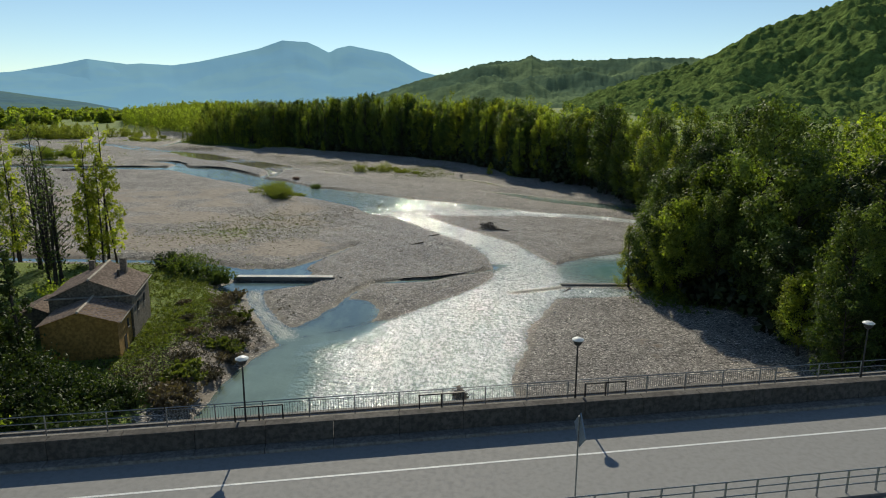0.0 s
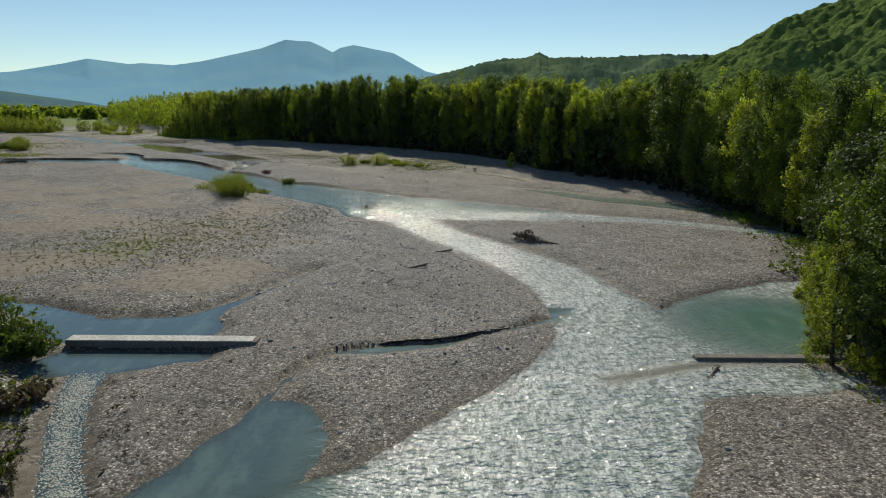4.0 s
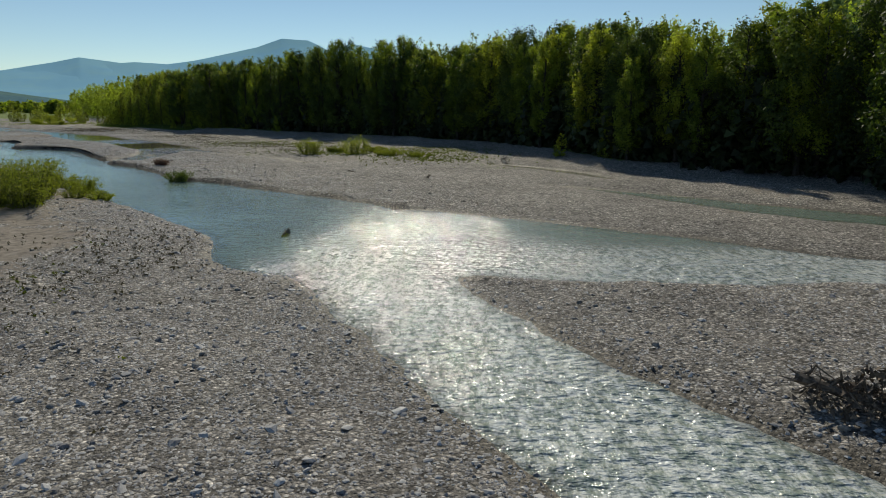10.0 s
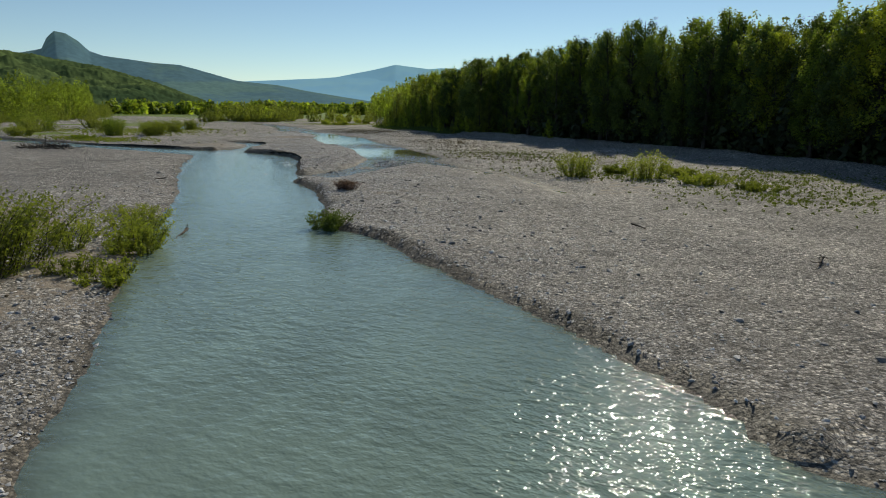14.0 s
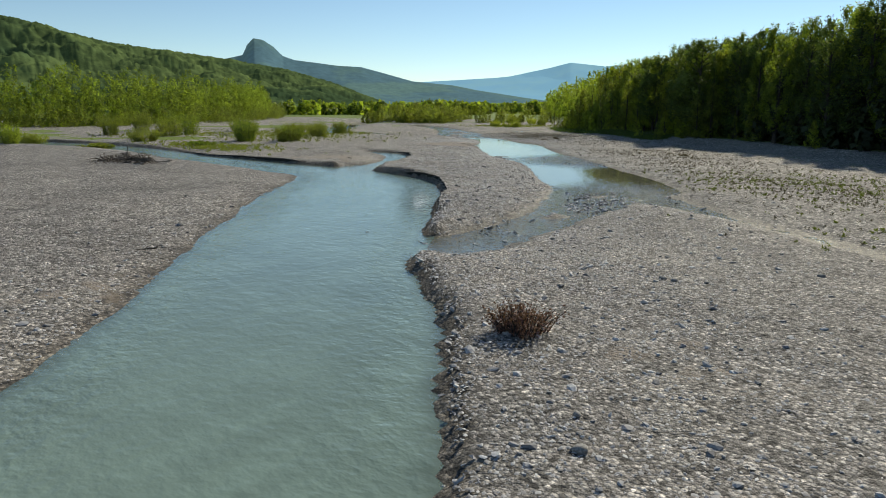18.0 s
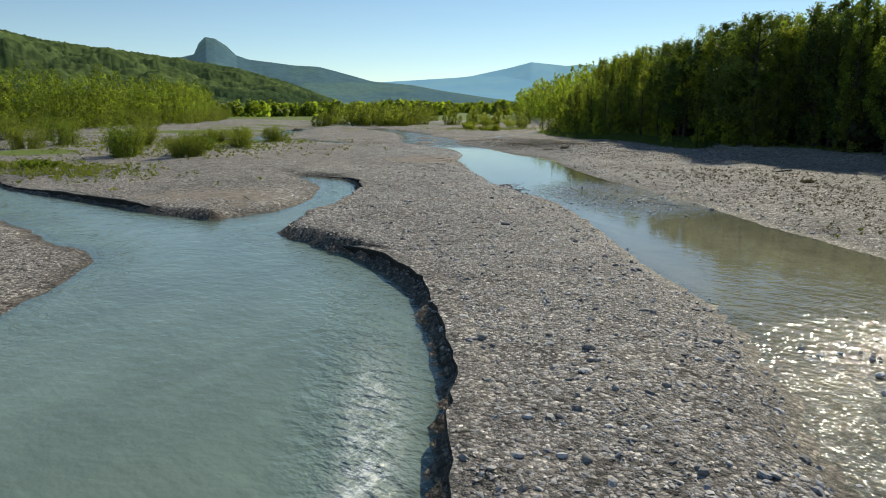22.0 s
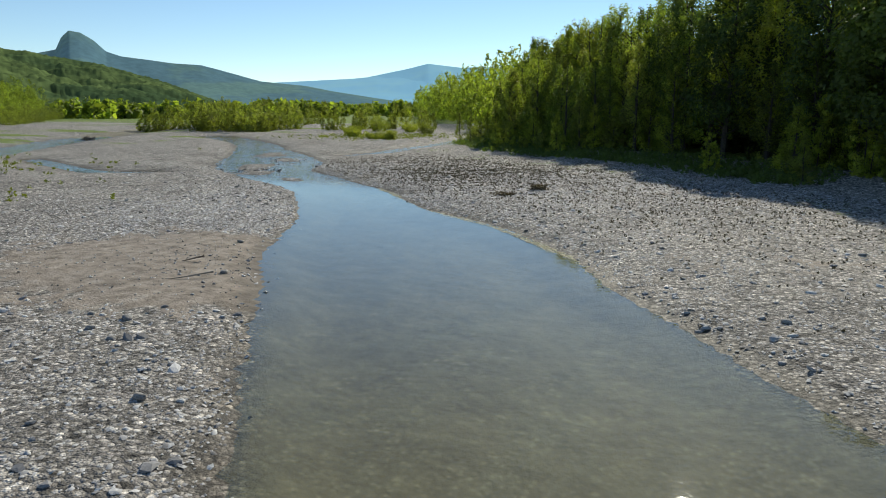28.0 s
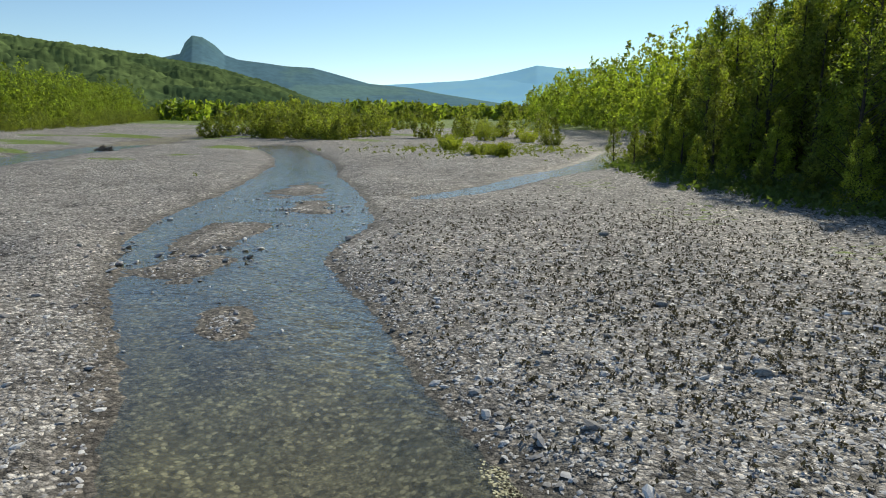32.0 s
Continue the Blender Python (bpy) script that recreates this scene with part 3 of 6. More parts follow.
def terrain(x, y):
    """Height of the ground, and its cover: grass, sand, damp."""
    d, deep, rise = shore(x, y)
    flow = 0.8 * x + 0.6 * y
    bar = 0.24 * lattice(x, y, 31.0, 1) + 0.16 * lattice(x, y, 9.0, 2) + 0.09 * lattice(x, y, 2.8, 3) + 0.05 * lattice(x, y, 1.3, 4) + 0.1 * lattice(flow * 2.2, (0.8 * y - 0.6 * x) * 0.5, 7.0, 9)
    woods = behind(x, y, FOREST)
    levee = behind(x, y, LEVEE)
    bar = bar + (0.05 + 0.14 * ease((-50 - x) / 25)) * ease((levee + 12.5) / 1.2) * (1 - ease((levee - 6) / 14)) * ease((x + 150) / 12) * ease((10 - x) / 14)
    bar = bar + 1.1 * ease(woods / 8) + 0.05 * np.clip(woods - 60, 0, 400)
    bank = -behind(x, y, LEFTBANK)
    bar = bar + 1.2 * ease(bank / 4.0) * ease((140 - y) / 10.0)
    z = np.where(d > 0, WATER + (bar - WATER) * (1 - np.exp(-np.maximum(d, 0) / rise)) + 0.02, WATER - deep * ease(-d / 4.0))
    z = np.where(d > 0, np.maximum(z, WATER + 0.03 + 0.03 * np.minimum(d, 12)), z)
    grass = np.maximum(ease((woods - 6) / 8), ease((bank - 1) / 4) * ease((140 - y) / 8))
    grass = grass * (1 - 0.9 * np.exp(-(((x + 31) / 6.5) ** 2 + ((y - 80) / 17) ** 2)) * ease(0.9 + lattice(x, y, 4.0, 26)))
    dry = ease((lattice(x, y, 23.0, 21) + 0.5 * lattice(x, y, 7.0, 22) - 0.15) * 2)
    far_left = ease((-200 - x - 0.25 * (y - 300)) / 25.0)
    grass = np.maximum(grass, far_left * dry)
    grass = np.maximum(grass, np.maximum(ease((y - 760 - 0.3 * x) / 120), ease((-560 - x) / 80)))
    grass = np.maximum(grass, 0.42 * np.exp(-(((x + 50) / 20) ** 2 + ((y - 162) / 17) ** 2)) * ease(0.8 + 1.2 * lattice(x, y, 5.0, 23)))
    grass = np.maximum(grass, 0.35 * np.exp(-(behind(x, y, FOREST) + 14) ** 2 / 90.0) * ease((y - 255) / 15) * ease(0.5 + lattice(x, y, 9.0, 24)))
    sand = 1.2 * np.exp(-(((x + 34) / 9) ** 2 + ((y - 145) / 9) ** 2)) + 0.8 * np.exp(-(((x + 45) / 9) ** 2 + ((y - 200) / 12) ** 2))
    sand = sand + 1.6 * np.exp(-(((x + 161) / 11) ** 2 + ((y - 404.5) / 8.5) ** 2)) + 0.75 * np.exp(-(((x + 148) / 10) ** 2 + ((y - 345) / 7) ** 2))
    sand = sand + 0.62 * np.exp(-(((x + 40) / 13) ** 2 + ((y - 180) / 20) ** 2)) * ease(0.7 + lattice(x, y, 5.0, 27))
    sand = sand + 0.9 * np.exp(-(((x + 31) / 6.5) ** 2 + ((y - 80) / 17) ** 2))
    sand = sand + 0.7 * ease((-38 - x) / 18) * ease((262 - y) / 25) * ease((y - 128) / 10) * ease(0.75 + 1.1 * lattice(x, y, 9.0, 28))
    sand = sand + 0.4 * ease(lattice(x, y, 14.0, 25) * 1.6 - 0.6)
    wet = np.where(d > 0, np.exp(-d / 1.3), 1.0)
    return z, d, np.clip(grass, 0, 1), np.clip(sand, 0, 1), wet


def axis(lo, hi, step_in, far_lo, far_hi):
    mid = np.arange(lo, hi + 0.01, step_in)
    up, dn, s = [], [], step_in
    v = hi
    while v < far_hi:
        s *= 1.16
        v += s
        up.append(v)
    v, s = lo, step_in
    while v > far_lo:
        s *= 1.16
        v -= s
        dn.append(v)
    return np.array(dn[::-1] + list(mid) + up)


def sheet(name, xs, ys, material):
    gx, gy = np.meshgrid(xs, ys)
    n, m = len(xs), len(ys)
    i = np.arange(n * m).reshape(m, n)
    faces = np.stack([i[:-1, :-1], i[:-1, 1:], i[1:, 1:], i[1:, :-1]], -1).reshape(-1, 4)
    return gx.ravel(), gy.ravel(), faces


xs, ys = axis(FINE[0], FINE[1], 0.8, -4800, 4800), axis(FINE[2], FINE[3], 0.8, -600, 4800)
gx, gy, faces = sheet("ground", xs, ys, GROUND)
gz, gd, ggrass, gsand, gwet = terrain(gx, gy)
me = arrays("ground", np.stack([gx, gy, gz], -1), faces, GROUND, True)
cover = me.color_attributes.new("cover", "FLOAT_COLOR", "POINT")
cover.data.foreach_set("color", np.stack([ggrass, gsand, gwet, np.ones_like(gx)], -1).astype(np.float32).ravel())
ground = tagged(new("ground", me), "grey cobble and gravel river bed with sandy and grassy patches", "ground", kind="structure")


# the two waters meet along this line, at the riffle
MEET = [(75, 239), (-20, 262), (-60, 272), (-79, 291.5), (-86, 304), (-100, 332), (-128, 362), (-160, 386), (-200, 412), (-255, 440), (-330, 470)]


def water(name, label, upstream, material):
    xs = np.arange(-330, 100, 1.5)
    line = np.interp(xs, [p[0] for p in MEET][::-1], [p[1] for p in MEET][::-1])
    v = np.linspace(0, 1, 260)
    lo, hi = (line, np.full_like(line, 700.0)) if upstream else (np.full_like(line, 15.0), line)
    gx = np.repeat(xs[None, :], len(v), 0)
    gy = lo[None, :] + (hi - lo)[None, :] * v[:, None]
    n, m = len(xs), len(v)
    i = np.arange(n * m).reshape(m, n)
    faces = np.stack([i[:-1, :-1], i[:-1, 1:], i[1:, 1:], i[1:, :-1]], -1).reshape(-1, 4)
    x, y = gx.ravel(), gy.ravel()
    d, _, _ = shore(x, y)
    inside = (d < 3.0)[faces].any(1)
    faces = faces[inside]
    keep = np.unique(faces)
    index = np.full(len(x), -1)
    index[keep] = np.arange(len(keep))
    x, y, d, faces = x[keep], y[keep], d[keep], index[faces]
    if upstream:
        rapid = 1.0 * np.exp(-(((x + 80) / 10) ** 2 + ((y - 313) / 20) ** 2)) + 0.9 * np.exp(-(((x + 81) / 8) ** 2 + ((y - 323) / 9) ** 2)) + 1.0 * np.exp(-(((x + 110) / 9) ** 2 + ((y - 378) / 9) ** 2)) + 0.7 * np.exp(-(((x + 48) / 12) ** 2 + ((y - 308) / 14) ** 2))
        rapid += 0.25 * ease((y - 440) / 10) + 0.3 * np.exp(-(((x - 10) / 40) ** 2 + ((y - 255) / 25) ** 2))
        thin = np.full_like(x, 0.0) + ease(1 - np.abs(d + 1) / 2.5) * 0.3
        still = np.zeros_like(x)
    else:
        run = ease((214 - y) / 26.0) * ease((x + 30) / 14.0)
        calm = np.exp(-(((x - 34) / 9) ** 2 + ((y - 127) / 9) ** 2)) + ease((-6 - x) / 8) * ease((y - 82) / 10) * ease((158 - y) / 8)
        calm = calm + ease((-4 + 0.67 * (y - 105) - x) / 2) * ease((y - 103) / 3) * ease((134 - y) / 4)
        calm = calm + np.exp(-(((x + 21) / 5.5) ** 2 + ((y - 74) / 14) ** 2))
        rapid = np.clip(run - 1.3 * np.clip(calm, 0, 1), 0, 1) * 0.85
        rapid += 0.5 * np.exp(-(((x + 6) / 20) ** 2 + ((y - 212) / 13) ** 2))
        rapid += (0.06 + 0.16 * ease((270 - y) / 40)) * ease((y - 214) / 14) + 0.6 * np.exp(-(((x - 34) / 34) ** 2 + ((y - 192) / 18) ** 2))
        rapid += 0.75 * np.exp(-((d + 3.2) / 2.6) ** 2) * np.exp(-(((x + 92) / 20) ** 2 + ((y - 308) / 20) ** 2)) * ease((y - 0.9 * (-x) - 219) / 6)
        rapid += 0.1 * np.exp(-((d + 2.2) / 2.0) ** 2) * ease((y - 235) / 20)
        thin = ease(1 + d / 1.2) * 0.8
        still = ease((-8 - x) / 6) * ease((y - 88) / 8) * ease((160 - y) / 8) + 1.1 * np.exp(-(((x - 36) / 10) ** 2 + ((y - 128) / 10) ** 2))
    rapid = np.clip(rapid, 0, 1)
    me = arrays(name, np.stack([x, y, np.full_like(x, WATER)], -1), faces, material, True)
    flow = me.color_attributes.new("flow", "FLOAT_COLOR", "POINT")
    flow.data.foreach_set("color", np.stack([rapid, np.clip(thin, 0, 1), np.clip(still, 0, 1), np.ones_like(x)], -1).astype(np.float32).ravel())
    return tagged(new(name, me), label, "river", kind="structure")


water("water", "silty turquoise river water running between gravel bars", False, RIVER)
water("water_clear", "clear shallow side stream over a stony bed", True, CLEAR)


def heights(places):
    """The ground's height at many places."""
    p = np.array([(q[0], q[1]) for q in places], dtype=float)
    return terrain(p[:, 0], p[:, 1])[0]


def height_at(x, y):
    return float(heights([(x, y)])[0])


def foam_line(name, label, pts, count, wide, seed, mat):
    """Flecks of pale foam along the water's edge."""
    rs = np.random.RandomState(seed)
    c = spline(pts, 30)
    i = rs.randint(len(c), size=count)
    x, y = c[i, 0] + rs.normal(size=count) * wide, c[i, 1] + rs.normal(size=count) * wide
    d = shore(x, y)[0]
    ok = (d < 0.15) & ((d > -0.9) | (y < 130))
    x, y = x[ok], y[ok]
    a, r = rs.rand(len(x)) * 6.28, rs.uniform(0.012, 0.05, len(x)) * np.where(y < 130, 1.2, 1.0)
    v = np.stack([np.stack([x + r * np.cos(a + t) * 1.4, y + r * np.sin(a + t), np.full(len(x), WATER + 0.012)], -1) for t in (0, 1.6, 3.1, 4.7)], 1)
    me = arrays(name, v.reshape(-1, 3), np.arange(4 * len(x)).reshape(-1, 4), mat)
    return tagged(new(name, me), label, "foam", kind="stuff")


SCUM = plain("yellowish_scum", (0.62, 0.57, 0.36), 0.8, 0, 9, 0.3, 0.004)
FOAM = plain("river_foam", (0.78, 0.76, 0.66), 0.7, 0, 20, 0.12, 0.004)
foam_line("foam", "white water breaking over the weir sill", [(12, 112), (17, 114), (22, 115.8), (28, 116.4), (34, 116.4)], 15000, 0.6, 402, FOAM)
foam_line("foam", "white water rushing down the spill beside the bank", [(-33, 112), (-30.5, 105), (-26, 96), (-21.5, 89)], 7000, 0.8, 403, FOAM)
foam_line("foam", "pale foam drifted along the stream's stony edge", [(-172.8, 443.8), (-169.8, 440.8), (-166, 437.7), (-162.5, 434.6), (-158, 430.5), (-150.3, 425), (-146, 421), (-141.7, 417.3), (-136.8, 411)], 13000, 0.3, 401, SCUM)


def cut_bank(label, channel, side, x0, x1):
    """A steep undercut bank along one side of a channel: an earth face, its shade put into the dark colour, with a
    stony lip. side: 1 left, -1 right.
    """
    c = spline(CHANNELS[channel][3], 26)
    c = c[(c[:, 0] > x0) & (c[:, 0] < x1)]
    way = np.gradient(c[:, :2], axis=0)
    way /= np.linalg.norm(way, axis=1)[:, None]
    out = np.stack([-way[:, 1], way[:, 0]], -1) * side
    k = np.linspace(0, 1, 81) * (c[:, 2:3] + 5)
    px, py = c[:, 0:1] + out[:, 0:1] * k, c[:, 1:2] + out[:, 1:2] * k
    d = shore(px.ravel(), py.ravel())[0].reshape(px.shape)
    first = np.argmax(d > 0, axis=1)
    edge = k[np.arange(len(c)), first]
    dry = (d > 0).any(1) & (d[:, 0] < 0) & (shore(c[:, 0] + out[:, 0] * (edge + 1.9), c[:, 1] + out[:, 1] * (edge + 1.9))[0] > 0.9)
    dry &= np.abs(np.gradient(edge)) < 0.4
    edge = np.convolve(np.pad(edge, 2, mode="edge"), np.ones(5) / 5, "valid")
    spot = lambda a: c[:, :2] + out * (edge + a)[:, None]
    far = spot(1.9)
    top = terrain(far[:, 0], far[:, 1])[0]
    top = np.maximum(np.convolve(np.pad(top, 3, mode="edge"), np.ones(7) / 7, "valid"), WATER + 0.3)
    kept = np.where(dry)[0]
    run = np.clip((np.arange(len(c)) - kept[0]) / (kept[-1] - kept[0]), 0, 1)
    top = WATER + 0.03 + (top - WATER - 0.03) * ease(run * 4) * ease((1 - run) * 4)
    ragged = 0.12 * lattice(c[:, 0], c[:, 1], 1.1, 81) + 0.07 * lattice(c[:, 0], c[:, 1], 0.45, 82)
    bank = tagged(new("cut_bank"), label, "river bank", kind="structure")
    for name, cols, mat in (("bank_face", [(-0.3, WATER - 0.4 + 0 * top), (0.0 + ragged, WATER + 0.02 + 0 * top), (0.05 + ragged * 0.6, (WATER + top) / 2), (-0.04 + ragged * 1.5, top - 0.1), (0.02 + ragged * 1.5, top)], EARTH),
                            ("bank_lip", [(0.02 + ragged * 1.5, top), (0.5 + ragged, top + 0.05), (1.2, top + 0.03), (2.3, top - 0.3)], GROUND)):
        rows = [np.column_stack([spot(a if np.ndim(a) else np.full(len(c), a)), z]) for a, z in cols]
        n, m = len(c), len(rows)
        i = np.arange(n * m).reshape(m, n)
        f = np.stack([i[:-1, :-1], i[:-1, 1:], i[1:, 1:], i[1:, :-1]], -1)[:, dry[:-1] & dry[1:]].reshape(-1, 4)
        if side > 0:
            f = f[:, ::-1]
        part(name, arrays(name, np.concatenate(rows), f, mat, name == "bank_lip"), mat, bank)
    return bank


# damp earth, darkened further to hold the bank face's shade
EARTH = plain("shaded_damp_earth", (0.06, 0.053, 0.046), 0.95, 0, 6, 0.5, 0.05, 0.15)
cut_bank("steep earth bank undercut by the river, painted dark for shade", "main", -1, -205, -139)
cut_bank("steep earth bank on the river's outer bend, painted dark for shade", "main", -1, -126.5, -84)
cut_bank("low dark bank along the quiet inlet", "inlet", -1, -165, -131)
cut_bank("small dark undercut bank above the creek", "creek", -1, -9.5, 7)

# ---- hills and mountains ----
def ridge(name, label, far, profile, material, depth, rough=0.06, seed=0, foot=-4.0, seat=(0, 0, 31.8), rows=16, cols=260, trees=0.0):
    """A range of hills: its crest as degrees left of +y and degrees of height, at a distance."""
    prof = sorted(profile)
    az = np.linspace(prof[0][0], prof[-1][0], cols)
    el = np.interp(az, [p[0] for p in prof], [p[1] for p in prof])
    verts = []
    for r in range(rows):
        s = r / (rows - 1)
        dist = far - depth * (1 - s)
        top = far * np.tan(np.radians(el)) + seat[2]
        x, y = seat[0] - np.sin(np.radians(az)) * dist, seat[1] + np.cos(np.radians(az)) * dist
        wob = lattice(x, y, far * 0.045, seed) + 0.5 * lattice(x, y, far * 0.016, seed + 1) + 0.2 * lattice(x, y, far * 0.006, seed + 2)
        z = foot + (top - foot) * (s ** 1.35) * (1 + rough * 3 * wob * (1 - s) * s * 4) + rough * 0.12 * top * wob * s
        if trees:
            z = z + trees * (lattice(x, y, trees * 2.2, seed + 3) + 0.6 * lattice(x, y, trees, seed + 4))
        verts.append(np.stack([x, y, z], -1))
    n = len(az)
    i = np.arange(n * rows).reshape(rows, n)
    faces = np.stack([i[:-1, :-1], i[1:, :-1], i[1:, 1:], i[:-1, 1:]], -1).reshape(-1, 4)
    return tagged(new(name, arrays(name, np.concatenate(verts), faces, material, True)), label, "hill", kind="structure")


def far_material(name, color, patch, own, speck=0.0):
    """A far range: haze put into its colour, with an added glow."""
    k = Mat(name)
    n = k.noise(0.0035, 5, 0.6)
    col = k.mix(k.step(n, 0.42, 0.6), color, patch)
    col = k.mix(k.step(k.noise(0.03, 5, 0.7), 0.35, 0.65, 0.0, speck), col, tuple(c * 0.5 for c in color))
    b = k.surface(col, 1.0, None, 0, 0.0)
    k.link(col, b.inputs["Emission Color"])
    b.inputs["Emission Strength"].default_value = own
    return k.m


# the blue and pale tints stand in for haze in the air
FARBLUE = far_material("haze_blue_mountain", (0.15, 0.3, 0.42), (0.165, 0.315, 0.41), 0.75)
MIDBLUE = far_material("haze_blue_wooded_mountain", (0.085, 0.155, 0.19), (0.11, 0.185, 0.175), 0.45, 0.35)
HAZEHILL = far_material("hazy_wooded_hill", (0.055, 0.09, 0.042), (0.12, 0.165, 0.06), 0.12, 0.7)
PALEHILL = far_material("haze_pale_wooded_hill", (0.085, 0.135, 0.09), (0.16, 0.22, 0.115), 0.25, 0.5)
GREENHILL = hill_material("wooded_hill", (0.13, 0.185, 0.055), (0.22, 0.29, 0.09), 0.012, 0.6)
UPSTREAM = (-45, 252, 10.5)
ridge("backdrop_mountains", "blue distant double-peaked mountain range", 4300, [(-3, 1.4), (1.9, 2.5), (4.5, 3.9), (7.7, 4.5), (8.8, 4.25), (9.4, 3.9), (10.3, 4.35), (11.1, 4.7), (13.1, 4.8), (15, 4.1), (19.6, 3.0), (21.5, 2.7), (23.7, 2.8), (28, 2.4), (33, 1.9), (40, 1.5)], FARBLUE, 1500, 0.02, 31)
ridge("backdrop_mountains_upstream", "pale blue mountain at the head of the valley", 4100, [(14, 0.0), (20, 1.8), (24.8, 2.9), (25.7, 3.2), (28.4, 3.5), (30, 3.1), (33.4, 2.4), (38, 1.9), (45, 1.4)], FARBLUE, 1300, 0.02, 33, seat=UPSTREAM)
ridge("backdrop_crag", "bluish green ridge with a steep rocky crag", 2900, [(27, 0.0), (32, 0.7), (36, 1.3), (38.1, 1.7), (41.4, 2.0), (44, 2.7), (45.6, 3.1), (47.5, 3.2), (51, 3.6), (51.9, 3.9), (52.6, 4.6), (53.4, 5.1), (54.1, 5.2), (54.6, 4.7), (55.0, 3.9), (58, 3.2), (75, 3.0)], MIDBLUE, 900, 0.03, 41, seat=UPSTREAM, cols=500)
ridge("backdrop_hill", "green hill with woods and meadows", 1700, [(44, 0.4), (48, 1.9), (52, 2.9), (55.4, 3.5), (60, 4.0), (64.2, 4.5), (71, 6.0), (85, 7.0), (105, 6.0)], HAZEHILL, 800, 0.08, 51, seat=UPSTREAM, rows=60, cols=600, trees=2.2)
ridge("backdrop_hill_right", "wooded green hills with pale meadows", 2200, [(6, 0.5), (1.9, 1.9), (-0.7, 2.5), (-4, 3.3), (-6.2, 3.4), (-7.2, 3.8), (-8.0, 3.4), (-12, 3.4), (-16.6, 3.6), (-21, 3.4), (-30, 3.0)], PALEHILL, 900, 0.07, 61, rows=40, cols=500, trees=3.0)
ridge("backdrop_hill_near", "steep hill densely covered with trees", 1150, [(-10, 0.0), (-15, 1.8), (-21, 3.5), (-24.1, 5.4), (-29.8, 7.2), (-38, 9.0), (-50, 9.0)], GREENHILL, 650, 0.06, 71, rows=130, cols=420, trees=3.6)


# ---- trees ----
def leaves(pts, size, rng, facing=None):
    """Leaf sprays as slim triangles at points, turned at random or roughly towards a direction."""
    n = len(pts)
    a = rng.normal(size=(n, 3))
    if facing is not None:
        nrm = facing + rng.normal(size=(n, 3)) * 0.55
        nrm /= np.linalg.norm(nrm, axis=1)[:, None] + 1e-9
        a = a - nrm * (a * nrm).sum(1)[:, None]
        a /= np.linalg.norm(a, axis=1)[:, None]
        b = np.cross(nrm, a)
    else:
        a /= np.linalg.norm(a, axis=1)[:, None]
        b = np.cross(a, rng.normal(size=(n, 3)))
        b /= np.linalg.norm(b, axis=1)[:, None]
    s = (size * (0.55 + 0.9 * rng.rand(n)))[:, None]
    v = np.stack([pts + a * s * 0.66, pts - a * s * 0.42 + b * s * 0.42, pts - a * s * 0.42 - b * s * 0.42], 1).reshape(-1, 3)
    return v, np.arange(3 * n).reshape(n, 3)


def crown_points(h, r, base, n, rng, limbs=34, shape="poplar"):
    """A crown as boughs: round sprays of leaves at the ends of limbs. Gives the points, the way each faces, and the limbs."""
    pts, faces_to, ways, tones = [], [], [], []
    size = np.zeros(limbs)
    seats = []
    for i in range(limbs):
        f = (i + rng.rand()) / limbs
        if shape == "poplar":
            reach = r * (0.55 + 0.6 * math.sin(math.pi * min(1, 0.12 + f * 0.72))) * (1.0 - 0.55 * f * f)
            lift = 0.5
        elif shape == "cone":
            reach = r * (1.05 - f) ** 0.8
            lift = 0.3
        else:
            reach = r * math.sqrt(max(0.06, 1 - (2 * f - 0.8) ** 2 * 0.72))
            lift = 0.2
        a = rng.rand() * 6.28 + i * 2.4
        out = rng.uniform(0.45, 1.0) ** 0.6
        z = base + (h * 0.94 - base) * f
        c = np.array([math.cos(a) * reach * out, math.sin(a) * reach * out, z])
        ways.append((np.array([0, 0, max(z - reach * out * (0.35 + lift), 0.1)]), c))
        size[i] = (0.15 + 0.15 * rng.rand()) * r * (1.12 - 0.35 * f)
        seats.append(c)
    share = size ** 1.6
    share = np.maximum(6, (n * share / share.sum()).astype(int))
    tall = 1.7 if shape == "poplar" else 1.35 if shape == "cone" else 1.0
    for (root, c), rad, k in zip(ways, size, share):
        up = np.array([c[0] * 0.5, c[1] * 0.5, 0.0]) / (np.hypot(c[0], c[1]) + 0.3)
        d = rng.normal(size=(k, 3))
        p = c + d.clip(-2.1, 2.1) * rad * 0.46 * np.array([1.0, 1.0, tall]) + up * (d[:, 2:3] * rad * 0.3)
        loose = rng.rand(k) < 0.22
        s = rng.uniform(0.35, 1.0, k)[:, None]
        p = np.where(loose[:, None], root * (1 - s) + c * s + d * rad * 0.5, p)
        face = d * 0.8 + np.array([0, 0, 0.5]) + up
        pts.append(p)
        faces_to.append(face / np.linalg.norm(face, axis=1)[:, None])
        tones.append(np.full(k, 0.02 + 0.98 * rng.rand() ** 1.3))
    return np.concatenate(pts), np.concatenate(faces_to), ways, np.concatenate(tones)


def toned(me, tones):
    """Gives the leaves of each bough their own tone of green."""
    at = me.color_attributes.new("tone", "FLOAT_COLOR", "POINT")
    at.data.foreach_set("color", np.repeat(np.repeat(tones, 3)[:, None], 4, 1).astype(np.float32).ravel())
    return me


